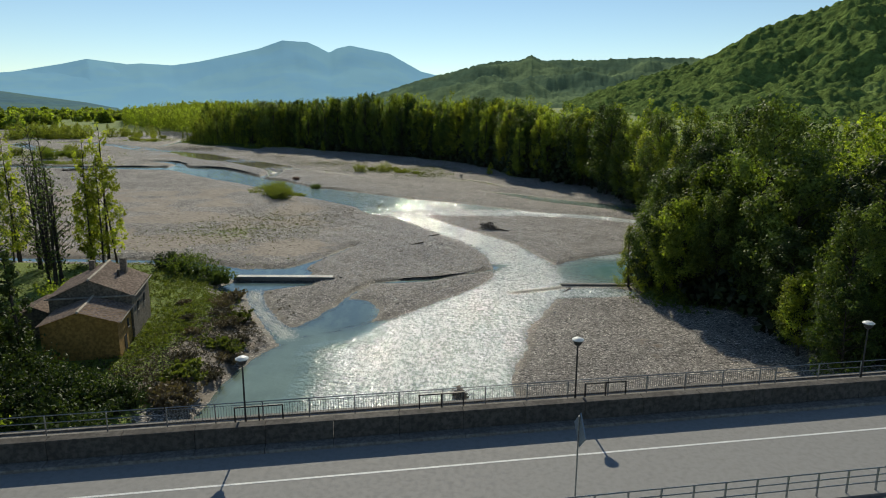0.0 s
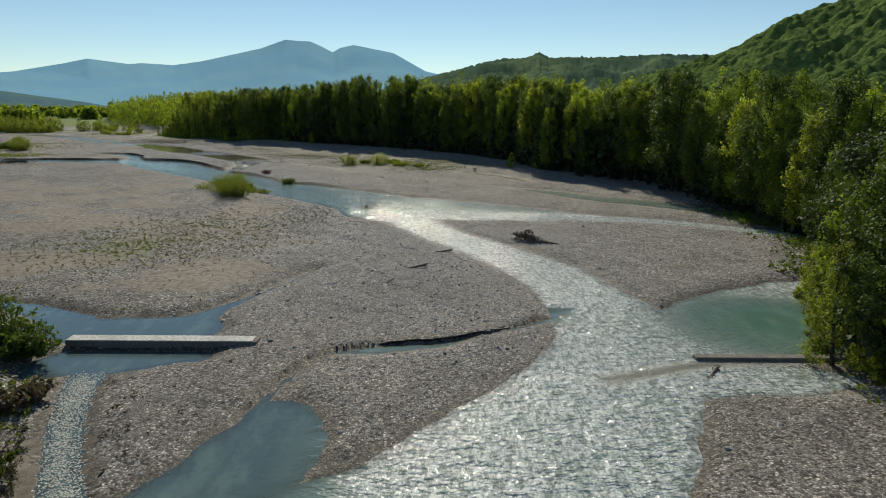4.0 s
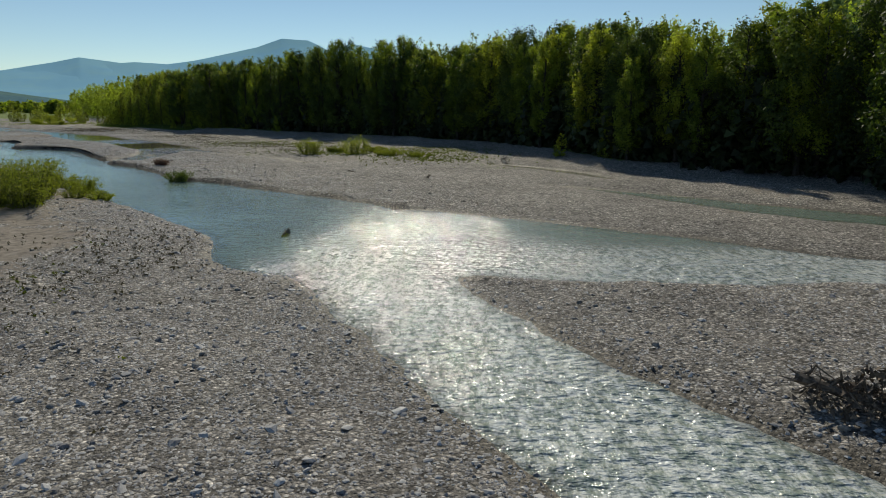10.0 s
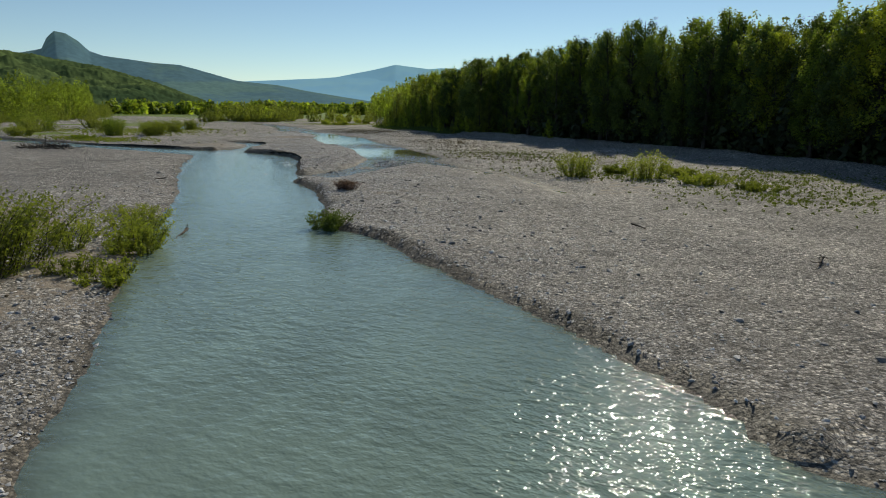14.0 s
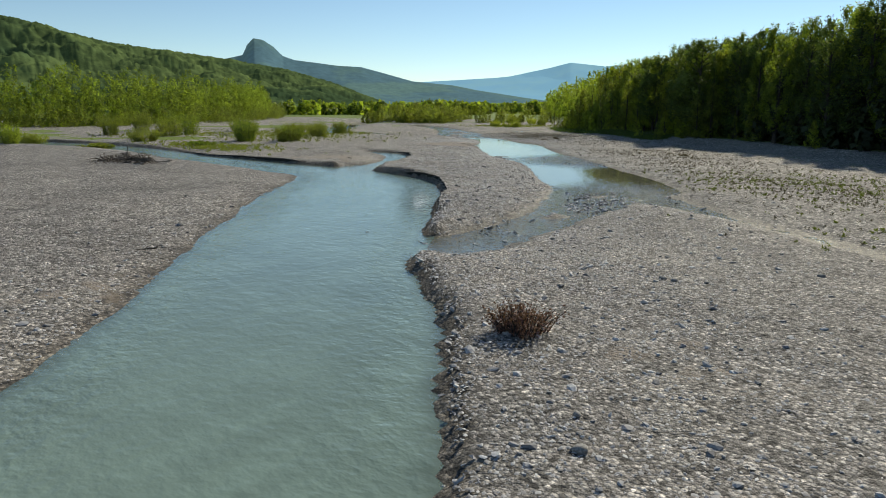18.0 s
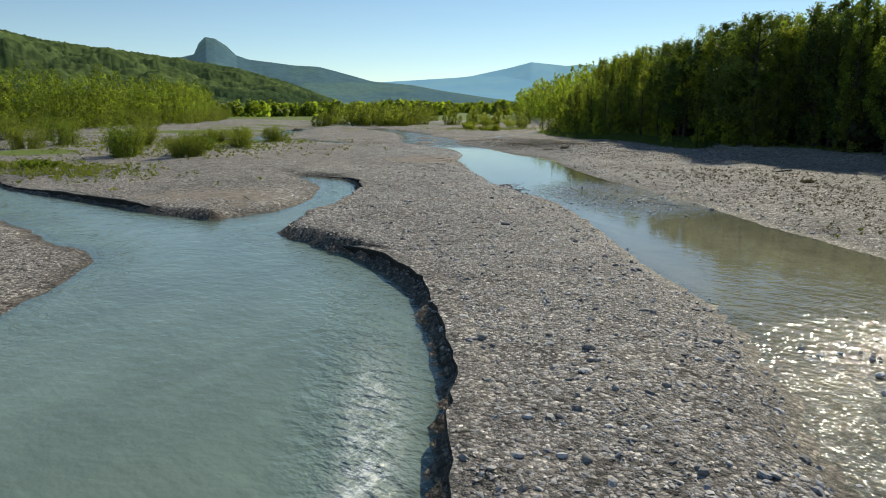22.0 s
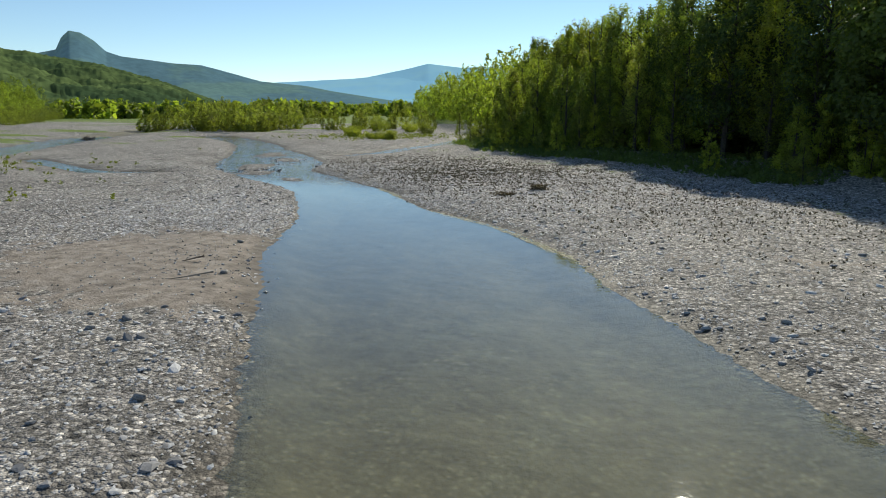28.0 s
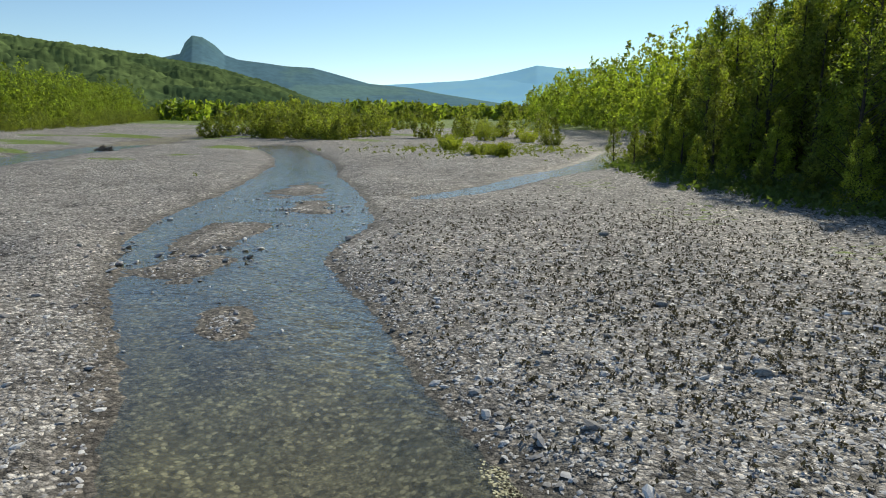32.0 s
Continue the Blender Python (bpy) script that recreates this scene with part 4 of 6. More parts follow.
def make_tree(name, h, r, n, seed, material, shape="poplar", base=0.12, size=0.75, stems=1, limbs=34, bare=False):
    rng = np.random.RandomState(seed)
    root = new(name)
    bm = bmesh.new()
    allp, alld, allt = [], [], []
    for s in range(stems):
        off = np.array([0.0, 0.0, 0.0]) if stems == 1 else np.append(rng.normal(size=2) * r * 0.3, 0)
        hs = h * (1 if s == 0 else 0.7 + 0.3 * rng.rand())
        pts, facing, ways, tones = crown_points(hs, r if stems == 1 else r * 0.65, h * base, n // stems, rng, limbs // stems, shape)
        lean = rng.normal(size=2) * 0.03
        pts[:, :2] += off[:2] + lean * pts[:, 2:3]
        allp.append(pts)
        alld.append(facing)
        allt.append(tones)
        axis_pts = [(off[0] + lean[0] * hs * f + 0.12 * math.sin(3 * f + s), off[1] + lean[1] * hs * f, -0.4 + (hs + 0.4) * 0.95 * f) for f in (0, 0.12, 0.35, 0.6, 0.8, 1)]
        tr = (0.016 if stems == 1 else 0.0095) * hs
        tube(axis_pts, [tr * 1.3, tr, tr * 0.8, tr * 0.55, tr * 0.3, tr * 0.08], 6, bm)
        for w in ways[::1 if bare else 3]:
            a, b = w
            p = np.array([off[0], off[1], 0])
            q0, q1 = a + p, b + p
            q0[:2] += lean * a[2]
            q1[:2] += lean * b[2]
            tube([q0, (q0 + q1) / 2 + np.array([0, 0, 0.1]), q1], [tr * 0.3, tr * 0.2, 0.02], 3, bm)
    part("trunk", bm, BARK, root)
    v, f = leaves(np.concatenate(allp), size, rng, np.concatenate(alld))
    part("crown", toned(arrays("crown", v, f, material), np.concatenate(allt)), material, root)
    return root


def stamp(sources, label_of, places, category, group, tall=None):
    """Copies of the first trees at places (x, y, scale); the sources stand at the first places. tall: the sources' heights, and the scale is then a height."""
    rng = random.Random(len(places))
    ground_z = heights(places)
    for i, (x, y, s) in enumerate(places):
        z = ground_z[i] - 0.15
        src = sources[i % len(sources)]
        s = s / tall[i % len(sources)] if tall else s
        m = pose(x, y, z, 0, 0, rng.uniform(0, 360)) @ Matrix.Diagonal((s * rng.uniform(0.9, 1.1), s * rng.uniform(0.9, 1.1), s, 1))
        if i < len(sources):
            src.matrix_basis = m
            ob = src
        else:
            keep = src.scale.copy()
            src.scale = (1, 1, 1)
            ob = copy_thing(src, m)
            src.scale = keep
        tagged(ob, label_of(i % len(sources)), category, group)


def along(line, step_m):
    p = np.array(line, dtype=float)
    out, rest = [], 0.0
    for a, b in zip(p, p[1:]):
        e = b - a
        length = np.hypot(*e)
        s = rest
        while s < length:
            out.append((a + e * s / length, np.array([e[1], -e[0]]) / length))
            s += step_m
        rest = s - length
    return out


KINDS = [("tall green poplar in spring leaf at the river's edge", 28, 4.4, LEAF, "poplar", 0.13), ("dark green alder with dense leaves at the wood's edge", 25, 4.8, LEAF_DARK, "poplar", 0.18),
         ("slender tall poplar with fresh leaves", 30, 3.9, LEAF, "poplar", 0.15), ("yellowish green young poplar at the wood's edge", 24, 4.3, LEAF_YELLOW, "poplar", 0.2),
         ("broad dark green tree at the wood's edge", 21, 5.2, LEAF_DARK, "round", 0.2), ("tall poplar with bright green crown", 28, 4.2, LEAF, "poplar", 0.14)]
LEAVES = 11000
kinds = [make_tree("tree", h, r, LEAVES, 1 + i, m, shape, base, 0.32, limbs=110) for i, (_, h, r, m, shape, base) in enumerate(KINDS)]
YOUNG = [("young bright green poplar at the gravel's edge", 10, 2.6, LEAF_YELLOW, "cone", 0.02), ("bushy young alder at the gravel's edge", 8, 2.8, LEAF_YELLOW, "round", 0.0), ("slim young poplar with pale green leaves", 13, 2.8, WILLOW, "cone", 0.03),
         ("dense green willow bush at the gravel's edge", 5.5, 2.8, WILLOW, "round", 0.0)]
young = [make_tree("young_tree", h, r, 5000, 21 + i, m, shape, base, 0.19, limbs=70, stems=1 if shape == "cone" else 2) for i, (_, h, r, m, shape, base) in enumerate(YOUNG)]
rng = random.Random(7)
# the wood's near side by the bridge: single broad crowns with dark gaps between them
BROAD = [("broad green tree with billowing spring foliage by the bridge", 19, 5.6, LEAF_DARK, "round", 0.22), ("tall green poplar by the bridge", 24, 4.6, LEAF_DARK, "poplar", 0.28),
         ("fresh green tree with a rounded crown by the bridge", 17, 5.0, LEAF, "round", 0.25), ("dark green alder with a full crown by the bridge", 21, 5.2, LEAF_DEEP, "round", 0.24)]
broad = [make_tree("tree", h, r, 14000, 31 + i, m, shape, base, 0.32, limbs=100) for i, (_, h, r, m, shape, base) in enumerate(BROAD)]
places = []
for p, n in along([(42, 70)] + FOREST[1:7], 6.0):
    q = p + n * rng.uniform(3, 6)
    places.append((q[0] + rng.uniform(-1.5, 1.5), q[1] + rng.uniform(-1.5, 1.5), rng.uniform(0.65, 1.1)))
for p, n in along([(43, 68)] + FOREST[1:7], 8.0):
    q = p + n * rng.uniform(11, 15)
    places.append((q[0] + rng.uniform(-1.5, 1.5), q[1] + rng.uniform(-1.5, 1.5), rng.uniform(1.05, 1.4)))
stamp(broad, lambda i: BROAD[i][0], places, "tree", "trees by the bridge")
places = []
for p, n in along(FOREST[6:10], 4.6):
    q = p + n * rng.uniform(2, 8)
    places.append((q[0], q[1], canopy(q[1]) * rng.uniform(0.7, 0.96)))
# further upstream the tall trees stand behind a belt of young ones
for p, n in along(TALL[:13], 4.8):
    q = p + n * rng.uniform(0, 6)
    places.append((q[0] + rng.uniform(-1.5, 1.5), q[1] + rng.uniform(-1.5, 1.5), canopy(q[1]) * rng.uniform(0.72, 0.96)))
for p, n in along(TALL[:13], 6.0):
    q = p + n * rng.uniform(9, 16)
    places.append((q[0], q[1], canopy(q[1]) * rng.uniform(0.9, 1.02)))
belt = []
cand = np.array([(x + rng.uniform(-1.6, 1.6), y + rng.uniform(-1.6, 1.6)) for x in np.arange(-235, 58, 5.4) for y in np.arange(258, 640, 5.4)])
edge, tall = behind(cand[:, 0], cand[:, 1], FOREST), behind(cand[:, 0], cand[:, 1], TALL)
for (x, y), e, q in zip(cand, edge, tall):
    if 7 < e < 40 and -26 < q < 0 and y > 462 and rng.random() < 0.7:
        belt.append((x, y, min(canopy(y) * 0.95, 9 + 0.75 * e + rng.uniform(-2.5, 3.5))))
sparse = [q for q in places if q[1] >= 508]
places = [q for q in places if q[1] < 508]
shady = [q for q in places if 392 < q[1] < 468]
places = [q for q in places if not 392 < q[1] < 468]
SHADY = ["tall dark green alder at the shaded edge of the wood", "tall slender dark poplar at the shaded edge of the wood"]
dark = [make_tree("tree", 28, 4.6, LEAVES, 61, LEAF_DARK, "poplar", 0.1, 0.32, limbs=110), make_tree("tree", 30, 4.0, LEAVES, 62, LEAF, "poplar", 0.16, 0.32, limbs=100)]
stamp(dark, lambda i: SHADY[i], shady, "tree", "trees of the riverside wood", (28, 30))
stamp(kinds, lambda i: KINDS[i][0], places, "tree", "trees of the riverside wood", [k[1] for k in KINDS])
SPARSE = ["tall grey poplar just coming into leaf", "tall thin-crowned poplar with sparse fresh leaves", "tall poplar with an open light green crown"]
thin = [make_tree("tree", 31, 4.4, n, 65 + i, m, "poplar", 0.12, 0.3, limbs=90, bare=i == 0) for i, (n, m) in enumerate(((3600, LEAF_YELLOW), (9000, LEAF), (10000, LEAF)))]
stamp(thin, lambda i: SPARSE[i], sparse, "tree", "open-crowned trees of the riverside wood", (31, 31, 31))
BELT = [("half-grown green poplar with a pointed crown", 18, 3.6, LEAF, "cone", 0.02), ("half-grown poplar in light spring green", 19, 3.2, LEAF_YELLOW, "poplar", 0.03), ("bushy half-grown green alder", 16, 4.0, LEAF, "poplar", 0.0), ("half-grown willow with silvery green leaves", 17, 3.8, WILLOW, "cone", 0.0)]
half = [make_tree("tree", h, r, 5200, 71 + i, m, shape, base, 0.24, limbs=80) for i, (_, h, r, m, shape, base) in enumerate(BELT)]
stamp(half, lambda i: BELT[i][0], belt, "tree", "half-grown trees behind the gravel", [k[1] for k in BELT])
places = []
cand = np.array([(x + rng.uniform(-1.3, 1.3), y + rng.uniform(-1.3, 1.3)) for x in np.arange(-235, 58, 4.6) for y in np.arange(258, 640, 4.6)])
edge, tall = behind(cand[:, 0], cand[:, 1], FOREST), behind(cand[:, 0], cand[:, 1], TALL)
for (x, y), e, q in zip(cand, edge, tall):
    if e > -0.5 and q < 2 and e < 16 and y > 462:
        if rng.random() < 0.8 * ease(1.1 + 1.6 * float(lattice(np.array([x]), np.array([y]), 13.0, 61)[0])):
            places.append((x, y, min(1.5, 0.5 + 0.055 * e + rng.uniform(-0.15, 0.3))))
for x, y, s in ((29, 288, 0.9), (21, 300, 0.7), (-96, 452, 1.0), (-112, 462, 0.8), (-78, 434, 0.7), (-122, 468, 1.1), (-103, 458, 0.6)):
    places.append((x, y, s))
for p, n in along(FOREST[3:7], 4.5):
    q = p + n * rng.uniform(-0.5, 2.5)
    places.append((q[0], q[1], rng.uniform(0.5, 1.1)))
stamp(young, lambda i: YOUNG[i][0], places, "tree", "young trees along the gravel")


def woodland(name, label, spots, seed, material, n=420, size=1.5, h=(22, 31), r=4.4, base=0.1, limbs=46, share=None):
    """Many trees deep in a wood, as one mass of leaf clumps."""
    rs = np.random.RandomState(seed)
    vs, ts = [], []
    for (x, y), z in zip(spots, heights(spots)):
        hh = canopy(y) * rs.uniform(*share) if share else rs.uniform(*h)
        pts, facing, _, tones = crown_points(hh, r * rs.uniform(0.85, 1.25), hh * base, n, rs, limbs)
        vs.append(leaves(pts + np.array([x, y, z]), size, rs, facing)[0])
        ts.append(np.clip(tones * rs.uniform(0.6, 1.3), 0.01, 1.2))
    v = np.concatenate(vs)
    me = toned(arrays(name, v, np.arange(len(v)).reshape(-1, 3), material), np.concatenate(ts))
    return tagged(new(name, me), label, "woodland", kind="stuff")


deep_spots, near_spots = [[], [], []], [[], [], []]
cand = np.array([(x + rng.uniform(-2.6, 2.6), y + rng.uniform(-2.6, 2.6)) for x in np.arange(-230, 130, 7.2) for y in np.arange(64, 640, 7.2)])
back, inner = behind(cand[:, 0], cand[:, 1], FOREST), behind(cand[:, 0], cand[:, 1], TALL)
for (x, y), q, w in zip(cand, back, inner):
    if (y < 262 and 11 < q < 46) or (y >= 262 and q > 11 and 12 < w < 36):
        if y < 262 and q < 34:
            if q > 19 and rng.random() < 0.5:
                near_spots[rng.randrange(3)].append((x, y))
        elif y < 505 or rng.random() < 0.3:
            deep_spots[rng.randrange(3)].append((x, y))
woodland("woodland", "dense riverside wood of tall green poplars", deep_spots[0], 11, LEAF, 900, 0.66, (26, 38), 4.4, 0.12, share=(0.84, 1.02))
woodland("woodland", "green poplars close behind the wood's edge", near_spots[0] + near_spots[1], 26, LEAF, 2400, 0.5, (20, 34), 4.8, 0.1, 80, (0.68, 1.0))
woodland("woodland", "dark green trees close behind the wood's edge", near_spots[2], 27, LEAF_DARK, 2400, 0.5, (19, 34), 5.0, 0.1, 80, (0.65, 0.98))
woodland("woodland", "dense dark green riverside wood", deep_spots[1], 12, LEAF_DARK, 900, 0.66, (24, 36), 4.6, 0.12, share=(0.82, 1.0))
woodland("woodland", "tall yellowish green poplars deep in the wood", deep_spots[2], 16, LEAF, 900, 0.66, (25, 37), 4.0, 0.15, share=(0.82, 1.01))
# leaf masses added inside the wood to block light and look shaded
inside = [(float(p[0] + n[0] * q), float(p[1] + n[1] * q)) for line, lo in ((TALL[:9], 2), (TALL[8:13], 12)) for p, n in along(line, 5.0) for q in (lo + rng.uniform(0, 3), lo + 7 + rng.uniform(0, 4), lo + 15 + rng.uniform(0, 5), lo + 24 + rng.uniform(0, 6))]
woodland("thicket", "near-black leaf mass added as shade inside the wood", inside, 28, SHADE, 420, 1.7, (10, 21), 4.6, 0.0)
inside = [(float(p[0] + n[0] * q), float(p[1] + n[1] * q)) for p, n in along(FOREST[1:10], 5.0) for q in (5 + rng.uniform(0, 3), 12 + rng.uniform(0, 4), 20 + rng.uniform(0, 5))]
woodland("thicket", "near-black leaf mass added as shade under the trees by the bridge", inside, 29, SHADE, 420, 1.1, (5, 10), 4.4, 0.0)
far_spots = []
for p, n in along(TALL[12:] + [(-560, 1200)], 10.0):
    for k in range(6):
        q = p + n * (2 + 12 * k + rng.uniform(-4, 4))
        far_spots.append((q[0], q[1]))
woodland("woodland", "distant line of green riverside trees", far_spots, 13, LEAF, 520, 1.0, (16, 27), 4.6, share=(0.78, 1.02))
LEFTWOOD = [(-430, 270), (-392, 335), (-388, 400), (-415, 470), (-455, 530), (-482, 568), (-570, 640), (-720, 760)]
left_spots = []
for p, n in along(LEFTWOOD, 6.5):
    for k in range(3):
        q = p - n * (12 * k + rng.uniform(0, 10))
        left_spots.append((q[0], q[1]))
woodland("woodland", "far bank with light green young poplars and willows", left_spots[::2], 14, LEAF, 850, 0.75, (14, 31), 4.4, 0.02, 60)
woodland("woodland", "far bank wood of green poplars", left_spots[1::2], 19, LEAF, 850, 0.75, (18, 34), 4.8, 0.02, 60)
valley = [(rng.uniform(-1500, -480), 0) for _ in range(260)]
valley = [(x, rng.uniform(700, 1500) - 0.25 * (x + 480)) for x, _ in valley]
woodland("woodland", "distant scattered trees on the valley floor", valley, 18, LEAF, 70, 4.5, (9, 18), 12.0, 0.0)
fringe = []
for p, n in along(LEFTWOOD[1:], 6.0):
    q = p + n * rng.uniform(2, 16)
    fringe.append((q[0], q[1]))
woodland("woodland", "low willow scrub along the far bank", fringe, 17, WILLOW, 700, 0.4, (4, 12), 3.4, 0.0)
island = [(-372 + 66 * rng.random(), 566 + 44 * rng.random()) for i in range(60)] + [(-300 + 40 * rng.random(), 600 + 60 * rng.random()) for i in range(14)] + [(-420 + 60 * rng.random(), 620 + 80 * rng.random()) for i in range(34)]
woodland("woodland", "thicket of light green willows on a gravel island", island, 15, WILLOW, 900, 0.5, (5, 13), 3.0, 0.0)

# ---- the bridge ----
BRIDGE = pose(0, 0, 14.7, 0, 0, 9.7)          # x along the bridge, y across it, z over the road
SPAN = (-75, 95)


def thing(name, label, category, m=Matrix(), group="", kind=""):
    ob = tagged(new(name), label, category, group, kind)
    ob.matrix_basis = m
    return ob


bridge = thing("bridge", "concrete road bridge with a solid parapet across the river", "bridge", BRIDGE)
part("deck", box(SPAN[0], 22.6, -1.3, SPAN[1], 35.2, -0.12), CONCRETE, bridge)
part("road_surface", box(SPAN[0], 23.3, -0.12, SPAN[1], 31.25, 0.0), ASPHALT, bridge, "pale worn asphalt")
part("centre_line", box(SPAN[0], 28.6, 0.0, SPAN[1], 28.74, 0.006), PAINT, bridge, "white road line")
kerb_n = int((SPAN[1] - SPAN[0]) / 3.4)
kerb_me = bpy.data.meshes.new("kerb")
bm = box(0, 31.25, -0.12, 3.38, 31.95, 0.17, 0.02)
bm.to_mesh(kerb_me)
bm.free()
kerb_me.materials.append(CONCRETE)
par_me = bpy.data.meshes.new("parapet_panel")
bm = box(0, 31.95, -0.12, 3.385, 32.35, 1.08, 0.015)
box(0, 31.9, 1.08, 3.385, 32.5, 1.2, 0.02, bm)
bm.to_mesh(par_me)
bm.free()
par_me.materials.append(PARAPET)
for i in range(kerb_n):
    for me in (kerb_me, par_me):
        ob = part(me.name, me, CONCRETE, bridge)
        ob.location = (SPAN[0] + 3.4 * i, 0, 0)
part("footway", box(SPAN[0], 32.35, -0.12, SPAN[1], 35.2, 0.02), CONCRETE, bridge)
part("edge_beam", box(SPAN[0], 35.2, -1.0, SPAN[1], 35.5, 0.12, 0.02), CONCRETE, bridge)
part("edge_beam", box(SPAN[0], 22.3, -1.0, SPAN[1], 22.6, 0.12, 0.02), CONCRETE, bridge)
for u in (-38, 0, 38, 76):
    part("pier", box(u - 0.9, 23.5, -17.5, u + 0.9, 34.4, -1.3, 0.3), CONCRETE, bridge)


def footway_railing(u0, u1):
    """Steel railing with balusters between posts, and dark repair panels."""
    rail = thing("railing", "galvanised steel footway railing with close balusters", "railing", BRIDGE)
    y = 34.95
    part("top_rail", tube([(u0, y, 1.12), (u1, y, 1.12)], [0.03, 0.03]), STEEL, rail)
    part("mid_rail", tube([(u0, y, 0.98), (u1, y, 0.98)], [0.018, 0.018], 4), STEEL, rail)
    part("bottom_rail", tube([(u0, y, 0.12), (u1, y, 0.12)], [0.02, 0.02], 4), STEEL, rail)
    post = bpy.data.meshes.new("post")
    bm = box(-0.03, y - 0.03, 0.02, 0.03, y + 0.03, 1.12)
    bm.to_mesh(post)
    bm.free()
    post.materials.append(STEEL)
    n = int((u1 - u0) / 2.5)
    for i in range(n + 1):
        part("post", post, STEEL, rail).location = (u0 + 2.5 * i, 0, 0)
    bm = bmesh.new()
    k = int((u1 - u0) / 0.14)
    for i in range(k):
        u = u0 + 0.14 * i
        box(u - 0.008, y - 0.008, 0.12, u + 0.008, y + 0.008, 0.98, 0, bm)
    tagged(part("baluster_infill", bm, STEEL, rail), kind="stuff")
    return rail


footway_railing(-9.0, 27.0)
for u0, u1 in ((-75, -9.1), (27.1, 95)):
    rail = thing("railing", "plain steel railing with posts and two rails", "railing", BRIDGE)
    for z in (1.12, 0.72, 0.35):
        part("rail", tube([(u0, 34.95, z), (u1, 34.95, z)], [0.026, 0.026], 5), STEEL, rail)
    for i in range(int((u1 - u0) / 3.0) + 1):
        u = u0 + 3.0 * i
        part("post", box(u - 0.03, 34.92, 0.02, u + 0.03, 34.98, 1.12), STEEL, rail)
for u in (-4.2, 5.9, 15.8):
    panel = thing("barrier", "dark steel repair frame on the footway railing", "barrier", BRIDGE @ pose(u, 34.8, 0.02))
    part("top_bar", box(-1.3, -0.03, 0.86, 1.3, 0.03, 0.93), DARKSTEEL, panel)
    for du in (-1.27, 0, 1.27):
        part("post", box(du - 0.035, -0.03, 0.0, du + 0.035, 0.03, 0.86), DARKSTEEL, panel)

near_rail = thing("railing", "galvanised steel three-bar railing along the road", "railing", BRIDGE)
for z in (1.12, 0.78, 0.42):
    part("rail", tube([(SPAN[0], 23.55, z), (SPAN[1], 23.55, z)], [0.032, 0.032], 6), STEEL, near_rail)
for i in range(112):
    u = SPAN[0] + 1.5 * i
    part("post", box(u - 0.035, 23.52, 0.0, u + 0.035, 23.58, 1.12), STEEL, near_rail)


def street_lamp(u):
    lamp = thing("street_lamp", "slim dark post lamp with a round white cap on the footway", "street lamp", BRIDGE @ pose(u, 34.0, 0.02), "lamps along the bridge")
    part("pole", tube([(0, 0, 0), (0, 0, 1.0), (0, 0, 3.7)], [0.07, 0.055, 0.045], 8), DARKSTEEL, lamp)
    part("base", tube([(0, 0, 0), (0, 0, 0.1), (0, 0, 0.12)], [0.14, 0.14, 0.07], 8), DARKSTEEL, lamp)
    part("globe", tube([(0, 0, 3.62), (0, 0, 3.72), (0, 0, 3.9), (0, 0, 3.98)], [0.08, 0.2, 0.27, 0.27], 14), DARKSTEEL, lamp, "dark lamp bowl")
    part("cap", tube([(0, 0, 3.97), (0, 0, 4.02), (0, 0, 4.1), (0, 0, 4.13)], [0.34, 0.34, 0.2, 0.05], 16), GLOBE, lamp, "white round lamp cap")
    return lamp


for u in (-4.8, 13.6, 32.3, -23.2, 50.7):
    street_lamp(u)

sign = thing("road_sign", "road sign on a steel pole seen edge-on", "road sign", pose(5.7, 25.6, 14.7, 0, 0, 96))
part("pole", tube([(0, 0, 0), (0, 0, 4.4)], [0.035, 0.035], 8), STEEL, sign)
bm = bmesh.new()
r = bmesh.ops.create_circle(bm, cap_ends=True, segments=4, radius=0.78)
bmesh.ops.rotate(bm, verts=bm.verts, cent=(0, 0, 0), matrix=Matrix.Rotation(radians(90), 3, "X"))
bmesh.ops.translate(bm, verts=bm.verts, vec=(0, -0.05, 3.75))
ex = bmesh.ops.extrude_face_region(bm, geom=list(bm.faces))
bmesh.ops.translate(bm, verts=[v for v in ex["geom"] if isinstance(v, bmesh.types.BMVert)], vec=(0, -0.04, 0))
bmesh.ops.recalc_face_normals(bm, faces=bm.faces)
part("panel", bm, SIGN, sign)

# ---- weirs ----
weir = thing("weir", "low concrete weir slab between two pools", "weir", pose(-29, 119.7, WATER))
part("slab", box(-9.5, -0.9, -1.2, 9.0, 0.75, 0.78, 0.06), CONCRETE, weir)
# the crest's paler colour stands in for sun on the top
part("crest", box(-9.5, -0.85, 0.78, 8.6, 0.7, 0.87, 0.03), SUNLIT_CONCRETE, weir, "concrete top with sunlight put into its pale colour")
weir = thing("weir", "low concrete weir sill at the turquoise pool", "weir", pose(28.5, 117.2, WATER))
part("sill", box(-7.0, -0.5, -1.0, 7.5, 0.5, 0.32, 0.05), CONCRETE, weir)

# ---- the house on the bank ----
hz = height_at(-42, 84)
house = thing("house", "old abandoned stone and plaster house with lichened tile roofs", "house", pose(-39.2, 76.5, hz - 0.3, 0, 0, 13))


